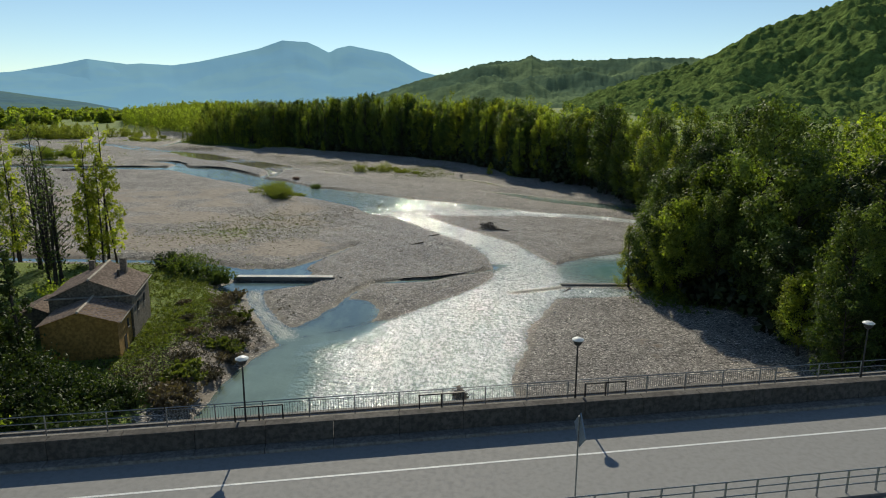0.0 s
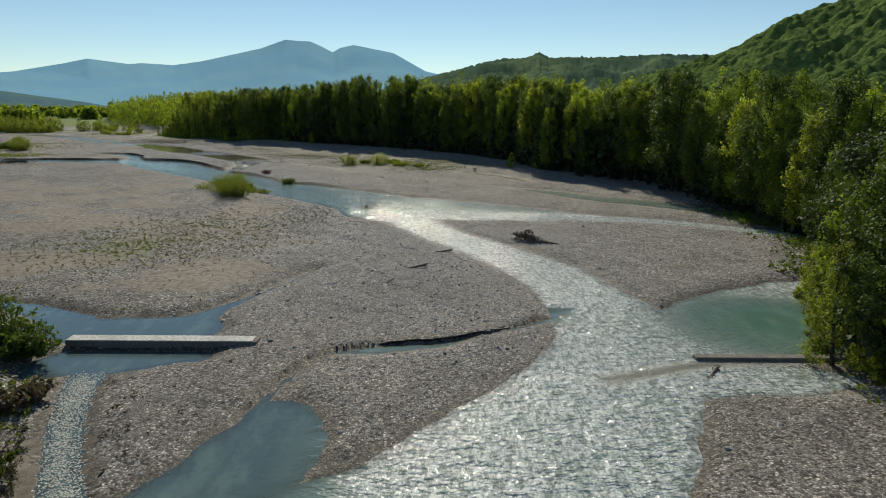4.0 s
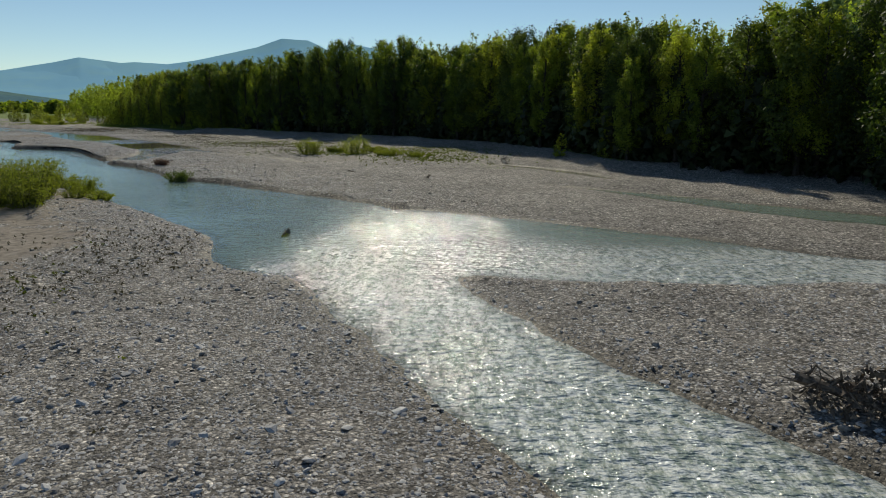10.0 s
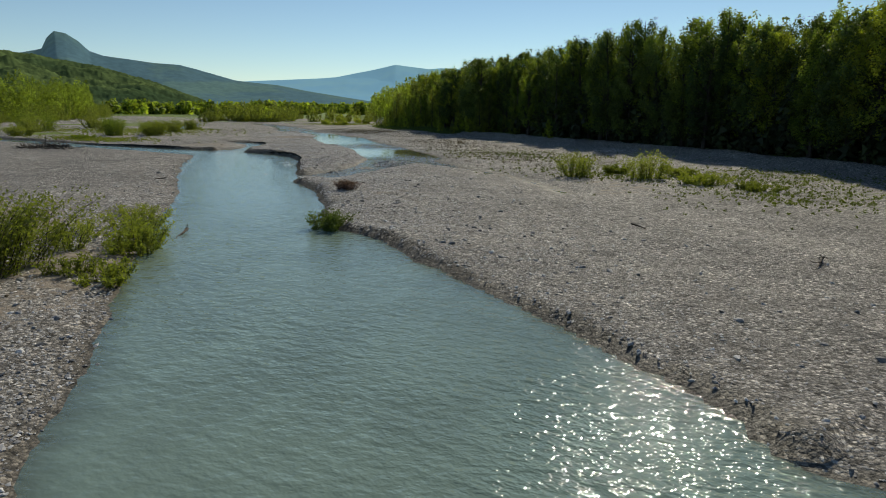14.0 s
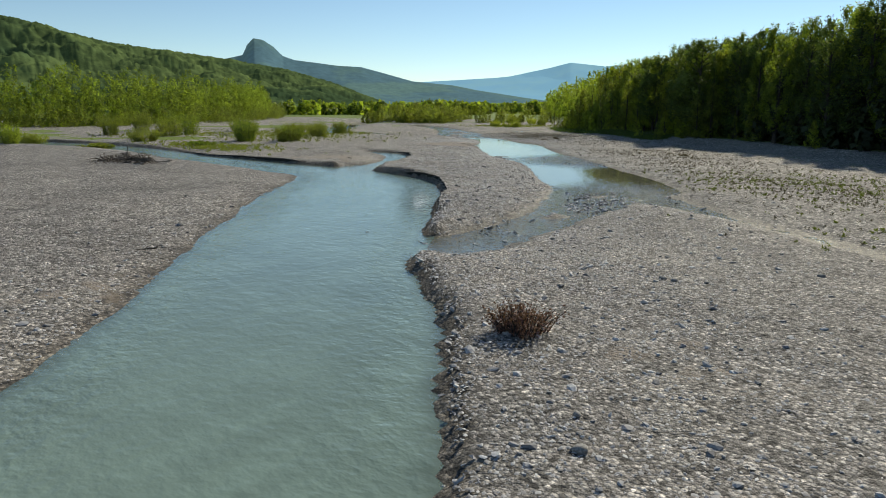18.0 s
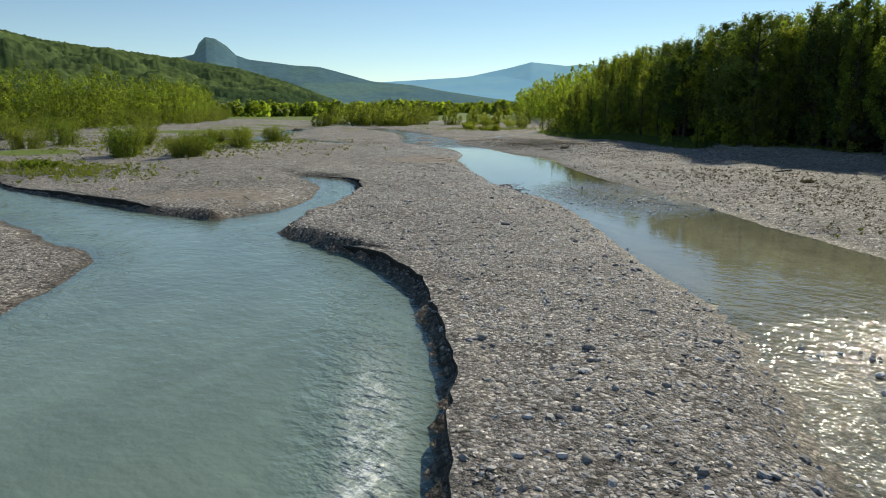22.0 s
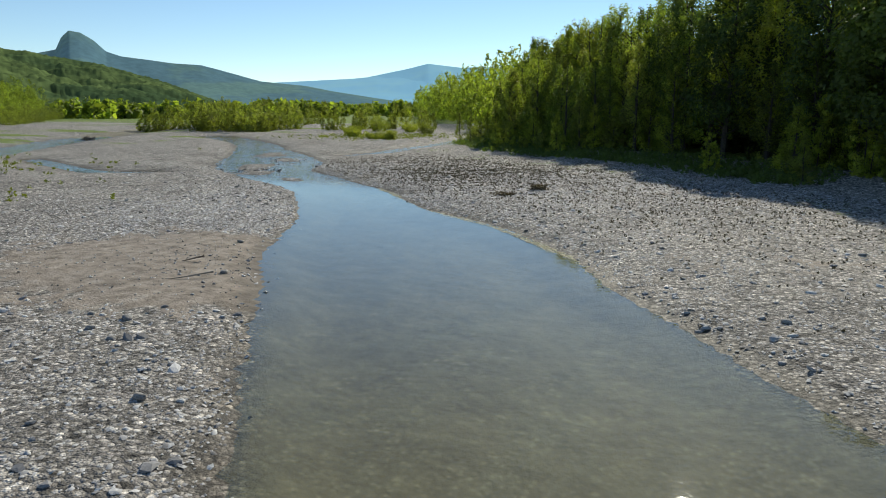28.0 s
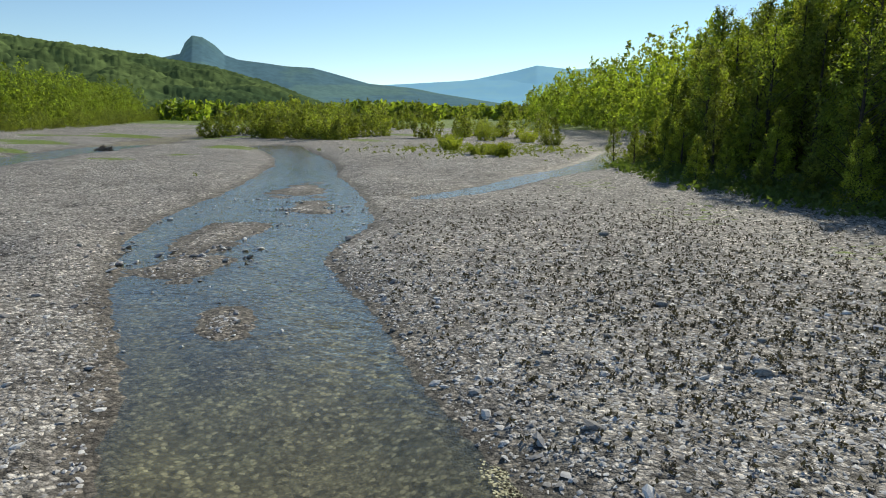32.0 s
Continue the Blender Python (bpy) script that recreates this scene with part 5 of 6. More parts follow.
def gable(x0, x1, y0, y1, z0, eave, top, wall, roof_mat):
    """A wing with a gabled roof whose ridge runs along y."""
    xm = (x0 + x1) / 2
    bm = bmesh.new()
    vs = [bm.verts.new(c) for y in (y0, y1) for c in ((x0, y, z0), (x1, y, z0), (x1, y, eave), (xm, y, top), (x0, y, eave))]
    bm.faces.new(vs[0:5])
    bm.faces.new(list(reversed(vs[5:10])))
    for i in range(5):
        j = (i + 1) % 5
        bm.faces.new((vs[i], vs[i + 5], vs[j + 5], vs[j]))
    bmesh.ops.recalc_face_normals(bm, faces=bm.faces)
    part("wall", bm, wall, house)
    for side, xe in ((-1, x0), (1, x1)):
        bm = bmesh.new()
        n = int(abs(xe - xm) / 0.42) + 1
        m = int((y1 - y0 + 0.6) / 0.5)
        for i in range(n):
            for j in range(m):
                f0, f1 = i / n, (i + 1.12) / n
                xa, xb = xe + side * 0.35 + (xm - xe - side * 0.35) * f0, xe + side * 0.35 + (xm - xe - side * 0.35) * min(1, f1)
                za, zb = eave - 0.12 + (top - eave + 0.16) * f0 + 0.1, eave - 0.12 + (top - eave + 0.16) * min(1, f1) + 0.05
                ya = y0 - 0.3 + 0.5 * j
                lift = rng.uniform(-0.015, 0.025)
                q = [(xa, ya + 0.02, za + lift), (xa, ya + 0.25, za + 0.07 + lift), (xa, ya + 0.48, za + lift), (xb, ya + 0.48, zb + lift), (xb, ya + 0.25, zb + 0.07 + lift), (xb, ya + 0.02, zb + lift)]
                w = [bm.verts.new(c) for c in q]
                bm.faces.new((w[0], w[1], w[4], w[5]))
                bm.faces.new((w[1], w[2], w[3], w[4]))
        bmesh.ops.recalc_face_normals(bm, faces=bm.faces)
        roof = part("roof", bm, roof_mat, house, "weathered clay tile roof slope")
        tagged(roof, kind="stuff")


gable(-8.5, 0.0, 0.0, 7.0, -0.5, 5.0, 6.4, PLASTER, TILE)
gable(-9.5, 0.3, 6.9, 17.5, -0.5, 6.4, 8.6, WALLSTONE, TILE)
gable(-14.5, -9.6, 9.0, 15.0, -0.5, 3.6, 4.8, WALLSTONE, TILE)
part("chimney", box(-2.6, 14.6, 7.0, -1.8, 15.4, 9.6, 0.04), WALLSTONE, house)
part("chimney", box(-6.8, 15.6, 7.4, -6.1, 16.3, 9.2, 0.04), WALLSTONE, house)
part("chimney", box(-2.4, 12.0, 7.0, -2.1, 12.3, 8.6, 0.02), DARKSTEEL, house, "thin dark flue pipe")
for x, y, z, w, h, side in ((0.02, 2.6, 0.2, 1.1, 2.1, 1), (0.02, 4.6, 2.8, 0.8, 1.1, 1), (0.32, 9.5, 3.6, 0.8, 1.2, 1), (0.32, 13.5, 3.6, 0.8, 1.2, 1)):
    win = part("window", box(x - 0.12, y, z, x + 0.03, y + w, z + h) if side else box(x, y - 0.03, z, x + w, y + 0.12, z + h), VOID, house, "dark empty opening")
    part("sill", box(x, y - 0.1, z - 0.1, x + 0.12, y + w + 0.1, z) if side else box(x - 0.1, y - 0.14, z - 0.1, x + w + 0.1, y, z), CONCRETE, win)
for x0, x1, y0, y1, top in ((-8.5, 0.0, -0.3, 7.0, 6.4), (-9.5, 0.3, 6.6, 17.8, 8.6)):
    part("ridge_tiles", tube([((x0 + x1) / 2, y0, top + 0.12), ((x0 + x1) / 2, (y0 + y1) / 2, top + 0.06), ((x0 + x1) / 2, y1, top + 0.13)], [0.17, 0.17, 0.17], 7), PALETILE, house, "pale mortared ridge tiles")
part("verge", box(-9.9, 6.5, 6.3, 0.75, 6.72, 6.5, 0.03), PALEWOOD, house)
part("gutter", tube([(0.78, 6.6, 6.3), (0.78, 17.8, 6.3)], [0.08, 0.08], 6), PALEWOOD, house)
part("gutter", tube([(0.45, -0.3, 5.0), (0.45, 7.2, 5.0)], [0.07, 0.07], 6), PALEWOOD, house)

# ---- trees and bushes on the left bank ----
bank_kinds = [make_tree("tree", 27, 4.2, 3600, 41, LEAF_YELLOW, "poplar", 0.12, 0.42, 3, 120), make_tree("tree", 25, 5.0, 1500, 42, LEAF_DARK, "poplar", 0.12, 0.3, 6, 170, True), make_tree("tree", 17, 5.0, 7000, 43, LEAF_DEEP, "round", 0.05, 0.34, 2, 90)]
BANKLABEL = ["tall multi-stemmed poplar in light spring leaf on the bank", "bare-branched tree just coming into leaf on the bank", "dense dark tree beside the house"]
stamp(bank_kinds, lambda i: BANKLABEL[i], [(-65, 127, 1.08), (-74, 121, 1.15), (-53, 62, 0.95), (-68, 126, 0.95), (-80, 112, 1.1), (-58, 74, 0.8), (-84, 128, 1.0), (-71, 100, 1.05), (-66, 88, 0.8), (-92, 118, 1.1), (-62, 68, 1.15), (-78, 92, 0.9),
                                           (-100, 132, 1.0), (-66, 110, 1.1), (-72, 76, 0.95), (-104, 120, 1.1), (-55, 66, 1.0), (-86, 84, 0.9)], "tree", "trees on the left bank")


slim = make_tree("tree", 15, 1.7, 3600, 44, LEAF_DEEP, "poplar", 0.02, 0.3, 1, 80)
slim.matrix_basis = pose(-49.5, 74, height_at(-49.5, 74) - 0.1)
tagged(slim, "slim ivy-covered dark tree beside the old house", "tree", "trees on the left bank")


def make_bush(name, w, l, h, n, seed, material, size=0.3, twigs=26, up=1.0):
    """A bush of many thin stems fanning out from the ground, with leaves along them."""
    rs = np.random.RandomState(seed)
    root = new(name)
    bm = bmesh.new()
    pts = []
    for i in range(twigs):
        x, y = rs.uniform(-w, w) * 0.6, rs.uniform(-l, l) * 0.6
        tall = h * rs.uniform(0.55, 1.05) * (1 - 0.35 * ((x / w) ** 2 + (y / l) ** 2))
        tip = np.array([x * 1.55 + rs.normal() * 0.2 * w, y * 1.55 + rs.normal() * 0.2 * l, tall])
        a = np.array([x, y, -0.15])
        mid = (a + tip) / 2 + np.array([0, 0, 0.12 * h]) * up
        tube([a, mid, tip], [0.035, 0.025, 0.008], 3, bm)
        k = n // twigs
        s = rs.rand(k)[:, None]
        c = a * (1 - s) ** 2 + 2 * mid * s * (1 - s) + tip * s ** 2
        pts.append(c + rs.normal(size=(k, 3)) * np.minimum(np.array([0.13 * w, 0.13 * l, 0.07 * h]), 0.07 + 0.06 * h) * (0.5 + s * 0.6))
    p = np.concatenate(pts)
    p[:, 2] = np.maximum(p[:, 2], 0.03)
    tagged(part("stem_clump", bm, BARK, root), kind="stuff")
    v, f = leaves(p, size, rs)
    part("foliage", arrays("foliage", v, f, material), material, root)
    return root


def bush(label, x, y, w, l, h, n, seed, material, size=0.3, twigs=26, turn=0.0, category="bush", group="", up=1.0):
    b = make_bush("bush", w, l, h, n, seed, material, size, twigs, up)
    b.matrix_basis = pose(x, y, height_at(x, y) - 0.05, 0, 0, turn)
    return tagged(b, label, category, group)


bush("large yellow-green willow bush on the gravel bank", -56, 225, 4.2, 10.5, 5.2, 26000, 51, WILLOW, 0.17, 190, 22)
bush("willow scrub at the water's edge", -57, 240, 2.6, 4.0, 2.2, 5200, 52, WILLOW, 0.17, 40, 35)
bush("low willow scrub on the eroded bank", -50.5, 232, 1.6, 3.2, 1.2, 2600, 59, WILLOW, 0.15, 34, 40)
for i, (x, y, w, h) in enumerate([(-53, 231.5, 1.4, 1.3), (-60, 236, 2.0, 1.9), (-64, 240, 2.2, 1.6), (-56, 246, 1.3, 0.9), (-69, 250, 2.4, 1.4), (-61, 229, 2.0, 2.2), (-67, 236, 2.4, 1.8)]):
    bush("feathery willow scrub on the eroded bank", x, y, w, w * 1.3, h, 1700, 140 + i, WILLOW, 0.13, 30, 30 * i, group="scrub on the eroded bank")
bush("sparse willow scrub on the gravel", -64, 246, 3.0, 4.0, 1.8, 3000, 58, WILLOW, 0.16, 36, 35)
bush("dark rounded bush at the water's edge", -49, 255, 1.9, 1.6, 2.1, 4600, 53, LEAF_DARK, 0.15, 46)
bush("reddish leafless bush on the gravel", -61.3, 277.6, 1.5, 1.3, 1.4, 3600, 54, REDTWIG, 0.1, 110)
for i, (x, y, w, h) in enumerate([(-39, 313, 3.8, 4.0), (-28, 315, 3.6, 4.4), (-19, 311, 4.4, 1.9), (-34, 322, 3.0, 1.6), (-12, 306, 3.4, 1.2), (-24, 322, 3.5, 1.4)]):
    bush("bright yellow-green willow bush on dry gravel" if h > 2 else "low grassy scrub on dry gravel", x, y, w, w * 0.8, h, 4200, 60 + i, WILLOW, 0.19, 40, 30 * i, group="bushes on the bar")
for i, (x, y, w, h) in enumerate([(-217, 371, 4.2, 7.2), (-223, 376, 3.8, 6.0), (-206, 379, 4.6, 5.6), (-213, 384, 3.6, 4.6), (-225, 407, 5.0, 5.2), (-239, 430, 4.6, 4.6), (-223, 394, 4.4, 3.4), (-246, 414, 4.5, 4.4), (-258, 432, 4.5, 4.0), (-254, 322, 4.5, 5.4), (-262, 330, 4.0, 4.4), (-262, 372, 5, 6.4), (-276, 388, 5, 7.5), (-290, 366, 5, 7.2), (-252, 396, 4, 5.0), (-300, 396, 5, 8.0), (-290, 420, 5, 6.0), (-312, 389, 5, 8.5), (-206, 350, 3.5, 1.3), (-224, 332, 4.0, 1.4), (-236, 350, 4.5, 4.2)]):
    bush("light green willow bush on the gravel bar" if h > 2 else "low brownish scrub on the cut gravel bar", x, y, w, w * 0.7, h, 4200, 70 + i, WILLOW if i % 3 else LEAF, 0.27, 46, 40 * i, group="bushes on the far bar")
for i, (x, y, w, h) in enumerate([(-251, 553, 3.2, 3.2), (-238, 545, 3.6, 2.4), (-232, 543, 2.6, 3.0), (-262, 566, 4.0, 3.4), (-272, 600, 4.5, 4.6), (-284, 620, 4.5, 5.0), (-258, 600, 4.0, 4.0), (-246, 590, 4.0, 3.6)]):
    bush("rounded green willow bush by the side stream", x, y, w, w * 0.75, h, 3600, 90 + i, WILLOW if i % 2 else LEAF_YELLOW, 0.22, 36, 50 * i, group="bushes by the side stream")
bush("dark low bush on the cobbles", -154, 445.5, 1.0, 0.8, 0.7, 700, 101, DRYLEAF, 0.14, 26)
bush("dark low scrub on the cobbles", -156, 440.5, 1.3, 0.7, 0.45, 600, 102, DRYLEAF, 0.12, 24)
bush("dark dry tuft on the cobbles", -96, 398, 0.9, 0.8, 0.6, 500, 103, DRYLEAF, 0.14, 22)
for i, (x, y, w, l, h, m) in enumerate([(-46, 118, 4.5, 3.5, 3.6, LEAF_DARK), (-41, 116, 3.0, 3.0, 2.8, LEAF_DARK), (-51, 122, 3.5, 3.0, 3.2, LEAF_DEEP), (-47, 66, 4.5, 4.0, 4.0, LEAF_DEEP), (-40, 62, 4.0, 4.0, 3.6, LEAF_DEEP), (-35, 57, 4.0, 3.5, 3.4, LEAF_DEEP), (-52, 58, 4.5, 4.5, 5.0, LEAF_DEEP), (-44, 54, 4.5, 4.0, 4.2, LEAF),
                                        (-56, 88, 4.0, 4.0, 3.6, LEAF_DEEP), (-57, 98, 4.0, 4.0, 4.0, LEAF), (-60, 80, 4.0, 4.0, 4.5, LEAF_DEEP), (-30, 72, 2.2, 3.0, 1.5, GRASS), (-28.5, 82, 1.8, 3.5, 1.3, GRASS), (-29, 66, 2.4, 3.0, 1.6, DRYLEAF), (-31, 94, 1.8, 3.0, 1.2, GRASS), (-35, 106, 1.6, 2.6, 1.4, DRYLEAF)]):
    bush("dense green bush on the grassy bank" if m is not DRYLEAF else "tangle of dry brown brush on the bank's edge", x, y, w, l, h, 2600, 110 + i, m, 0.32, 44, 35 * i, group="bushes on the left bank")


for i, (x, y, w, l, h) in enumerate([(-46, 68, 3.6, 3.4, 4.6), (-42, 66, 3.4, 3.0, 3.6), (-38, 65, 3.2, 2.8, 3.0), (-34, 64, 3.0, 2.6, 2.4), (-50, 71, 3.4, 3.2, 5.4), (-54, 74, 3.6, 3.4, 6.0), (-58, 79, 3.6, 3.4, 6.5), (-49, 62, 3.6, 3.4, 4.4), (-44, 60, 3.4, 3.2, 3.6), (-39, 59, 3.2, 3.0, 3.0), (-54, 66, 3.6, 3.4, 5.4), (-60, 72, 3.8, 3.6, 6.0)]):
    bush("dense dark green shrub crowding the old house", x, y, w, l, h, 3200, 330 + i, LEAF_DEEP, 0.28, 60, 47 * i, group="shrubs before the house")
for i, (x, y, w, l, h, m) in enumerate([(-29.5, 69, 1.8, 2.4, 1.3, DRYLEAF), (-27.5, 74, 1.5, 2.2, 1.1, CLOD), (-27, 79, 1.4, 2.4, 1.2, DRYLEAF), (-28, 85, 1.5, 2.4, 1.3, CLOD), (-30.5, 90, 1.7, 2.2, 1.3, DRYLEAF), (-33, 95, 1.6, 2.2, 1.2, CLOD), (-35, 100, 1.6, 2.2, 1.2, DRYLEAF), (-32, 77, 1.5, 1.5, 0.8, CLOD), (-34, 86, 1.2, 1.2, 0.8, DRYLEAF), (-37, 92, 1.0, 1.0, 0.7, CLOD), (-40, 99, 1.0, 1.0, 0.7, DRYLEAF)]):
    bush("tangle of leafless brown brush on the bank's edge", x, y, w, l, h, 1500, 350 + i, m, 0.2, 50, 35 * i, group="brush on the bank's edge")


# ---- driftwood ----
def driftwood(label, x, y, length, n, seed, material, turn=0.0, spread=1.0, thick=0.09, root=True, sink=0.0, rise=0.6, heap=0.0):
    """A stranded log or root plate: a bent trunk, side branches and a tangle of roots."""
    rs = np.random.RandomState(seed)
    ob = new("driftwood")
    bm = bmesh.new()
    pts = [(length * (f - 0.5), 0.25 * length * 0.3 * math.sin(3 * f + seed), 0.1 + rise * 0.35 * f) for f in (0, 0.25, 0.5, 0.75, 1)]
    tube(pts, [thick * 0.4, thick * 0.75, thick, thick * 1.2, thick * 1.5], 7, bm)
    part("trunk", bm, material, ob)
    for i in range(n):
        f = rs.uniform(0.0, 1.0)
        a = np.array([length * (f - 0.5), 0.25 * length * 0.3 * math.sin(3 * f + seed), 0.1 + rise * 0.35 * f])
        if root and i % 2:
            a = np.array([length * 0.5, pts[-1][1], 0.15 + rise * 0.3])
        way = rs.normal(size=3) * np.array([0.5, 0.6, 0.35]) * spread
        b = a + way * length * 0.28
        b[2] = max(b[2], 0.03)
        mid = (a + b) / 2 + rs.normal(size=3) * 0.06 * length
        mid[2] = max(mid[2], 0.05)
        t = thick * rs.uniform(0.2, 0.55)
        part("branch", tube([a, mid, b], [t, t * 0.8, t * 0.25], 5), material, ob)
    if heap:
        k = 500
        q = rs.normal(size=(k, 3)) * np.array([length * 0.22, length * 0.14, 0.0])
        q[:, 2] = heap * np.exp(-(q[:, 0] / (length * 0.3)) ** 2 - (q[:, 1] / (length * 0.2)) ** 2) * rs.rand(k) ** 0.6 + 0.02
        v, f = leaves(q, 0.26, rs)
        tagged(part("brushwood", arrays("brushwood", v, f, material), material, ob), kind="stuff")
    ob.matrix_basis = pose(x, y, max(height_at(x, y), WATER - 0.15) - 0.04 - sink, 0, 0, turn)
    return tagged(ob, label, "driftwood", "driftwood on the bars")


driftwood("large dark tangle of driftwood and roots on the gravel", 12, 170, 5.5, 90, 1, DRIFT, 150, 0.9, 0.16, False, 0, 2.2, 2.1)
driftwood("stranded dark log with branches on the gravel", 15.5, 167, 4.5, 14, 2, DRIFT, 160, 0.6, 0.14)
driftwood("stranded uprooted stump on the gravel", -6, 150, 2.6, 16, 3, DRIFT, 20, 0.9, 0.13, True, 0, 1.0)
driftwood("weathered log at the water's edge", -2.4, 161.2, 2.6, 6, 4, DRIFT, 10, 0.5, 0.12)
driftwood("pile of dry twigs on the gravel", -9, 142, 1.8, 16, 5, DRIFT, 60, 1.0, 0.05, False)
driftwood("snagged root stump standing in the river", -20.4, 208.6, 1.6, 30, 6, DRIFT, 80, 0.8, 0.15, True, 0.12, 1.4, 0.0)
bush("tuft of yellow-green reeds on the snagged stump", -20.0, 208.4, 0.5, 0.5, 1.5, 320, 130, WILLOW, 0.14, 20, 0, "reeds")
driftwood("long heap of bare grey branches on the gravel bar", -170, 312, 15, 110, 7, DRIFT, 12, 0.5, 0.24, False, 0, 2.2, 1.7)
driftwood("bare branches at the end of the heap", -162, 315, 4, 26, 8, PALEWOOD, 30, 0.9, 0.08, True, 0, 1.2)
driftwood("dark root stump stranded on the far gravel", -317, 509, 6, 30, 9, DRIFT, 5, 0.8, 0.22, True, 0, 1.6, 1.2)
driftwood("small branch on the gravel", -22, 266, 1.8, 6, 10, DRIFT, 140, 0.6, 0.06)
driftwood("dark driftwood clump on the gravel", -8, 256, 2.2, 20, 11, DRIFT, 70, 0.9, 0.08)
driftwood("upright dry stick on the gravel", -1, 227, 0.9, 6, 12, DRIFT, 90, 0.9, 0.04)
driftwood("pale driftwood heap at the wood's edge", 8, 292, 5.5, 36, 13, PALEWOOD, 100, 0.8, 0.14, True, 0, 1.6)
driftwood("fallen branch on the gravel", -101, 410, 3.2, 8, 14, DRIFT, 60, 0.4, 0.1)
driftwood("leaning branch over the water's edge", -59, 246.5, 3.0, 10, 15, DRIFT, 120, 0.5, 0.09, True, 0, 1.0)
driftwood("small dark branch on the water's edge", -93, 276, 1.8, 10, 16, DRIFT, 20, 0.6, 0.05)
driftwood("dry stick on the muddy bar", -142, 343, 2.0, 4, 17, PALEWOOD, 150, 0.4, 0.05)
driftwood("thin branch on the sandy bank", -161, 404.5, 1.2, 6, 18, DRIFT, 40, 0.6, 0.04)
driftwood("pale bent stick on the sandy bank", -158.2, 401.8, 2.2, 3, 23, PALEWOOD, 40, 0.3, 0.035, False)
driftwood("driftwood against the weir's tail", 22, 113.5, 2.6, 16, 19, DRIFT, 60, 0.8, 0.1)
driftwood("dark mass of branches caught in the river", 2, 70, 3.2, 34, 20, DRIFT, 100, 0.9, 0.16, False, -0.1, 1.2, 0.9)
driftwood("dead branches hanging over the bank's edge", -25.5, 88, 3.4, 26, 21, PALEWOOD, 300, 0.9, 0.07)
driftwood("dead pale branches on the bank's edge", -30, 98, 3.0, 22, 22, PALEWOOD, 280, 0.9, 0.06)

# ---- small growth ----
def tufts(name, label, count, where, material, seed, tall=(0.15, 0.4), blades=9, size=0.16):
    """Many small tufts over stretches of ground (x, y, radius x, radius y)."""
    rs = np.random.RandomState(seed)
    which = rs.randint(len(where), size=count)
    w = np.array(where, dtype=float)[which]
    x, y = w[:, 0] + rs.normal(size=count) * w[:, 2], w[:, 1] + rs.normal(size=count) * w[:, 3]
    z, d, *_ = terrain(x, y)
    ok = d > 0.8
    x, y, z = x[ok], y[ok], z[ok]
    h = rs.uniform(*tall, size=len(x))
    p = np.repeat(np.stack([x, y, z], -1), blades, 0)
    hh = np.repeat(h, blades)
    p = p + rs.normal(size=p.shape) * np.stack([hh * 0.55, hh * 0.55, hh * 0.1], -1) + np.stack([0 * hh, 0 * hh, hh * rs.rand(len(hh))], -1)
    v, f = leaves(p, size, rs)
    v[:, 2] = np.where(rs.rand(len(v)) < 0.4, v[:, 2] + 0.05, v[:, 2])
    return tagged(new(name, arrays(name, v, f, material)), label, "plants", kind="stuff")


tufts("dry_weeds", "small dark dry weeds scattered over the cobbles", 9500, [(-160, 462, 14, 13), (-168, 456, 8, 8), (-180, 472, 12, 12), (-136, 442, 15, 12)], CLOD, 201, (0.05, 0.18), 6, 0.1)
tufts("dry_weeds", "brown dry weeds covering the river bank", 3000, [(-32, 80, 4, 11), (-30, 92, 3, 6), (-34, 70, 3.5, 5)], CLOD, 207, (0.1, 0.35), 8, 0.16)
tufts("grass", "rough green grass on the river bank", 3600, [(-38, 96, 3, 9), (-46, 112, 6, 6), (-38, 84, 2, 8), (-60, 118, 10, 8), (-46, 97, 7, 12)], GRASS, 202, (0.15, 0.5), 8, 0.22)
tufts("grass", "green weeds scattered on sandy ground", 1500, [(-45, 160, 9, 9), (-56, 168, 9, 10), (-60, 158, 12, 9), (-46, 182, 8, 8)], GRASS, 203, (0.08, 0.3), 8, 0.14)
tufts("dry_weeds", "dark dry weeds and clods on the muddy bar", 1500, [(-45, 165, 10, 12), (-36, 178, 8, 12), (-52, 190, 9, 12), (-30, 200, 5, 8)], CLOD, 208, (0.06, 0.3), 8, 0.12)
tufts("dry_weeds", "low brownish scrub over the dry side of the bar", 2600, [(-75, 362, 12, 9), (-62, 348, 10, 8), (-90, 384, 8, 8), (-45, 335, 10, 10), (-104, 402, 8, 8)], CLOD, 209, (0.08, 0.3), 8, 0.13)
tufts("grass", "strip of low grass along the dry bar", 2200, [(-30, 318, 11, 5), (-8, 300, 8, 8), (-60, 352, 14, 9), (-10, 325, 9, 8)], GRASS, 204, (0.1, 0.35), 8, 0.2)
tufts("grass", "low grassy scrub on the far bars", 3200, [(-228, 396, 14, 14), (-250, 424, 14, 14), (-275, 395, 18, 18), (-245, 560, 12, 12), (-200, 350, 12, 5)], WILLOW, 205, (0.15, 0.6), 8, 0.3)
tufts("undergrowth", "low green undergrowth at the wood's edge", 4200, [(float(p[0] + 2 * n[0]), float(p[1] + 2 * n[1]), 3.0, 3.0) for p, n in along(FOREST[3:23], 6.0) if p[1] > 468 or p[1] < 200], LEAF_DARK, 206, (0.3, 1.1), 9, 0.4)


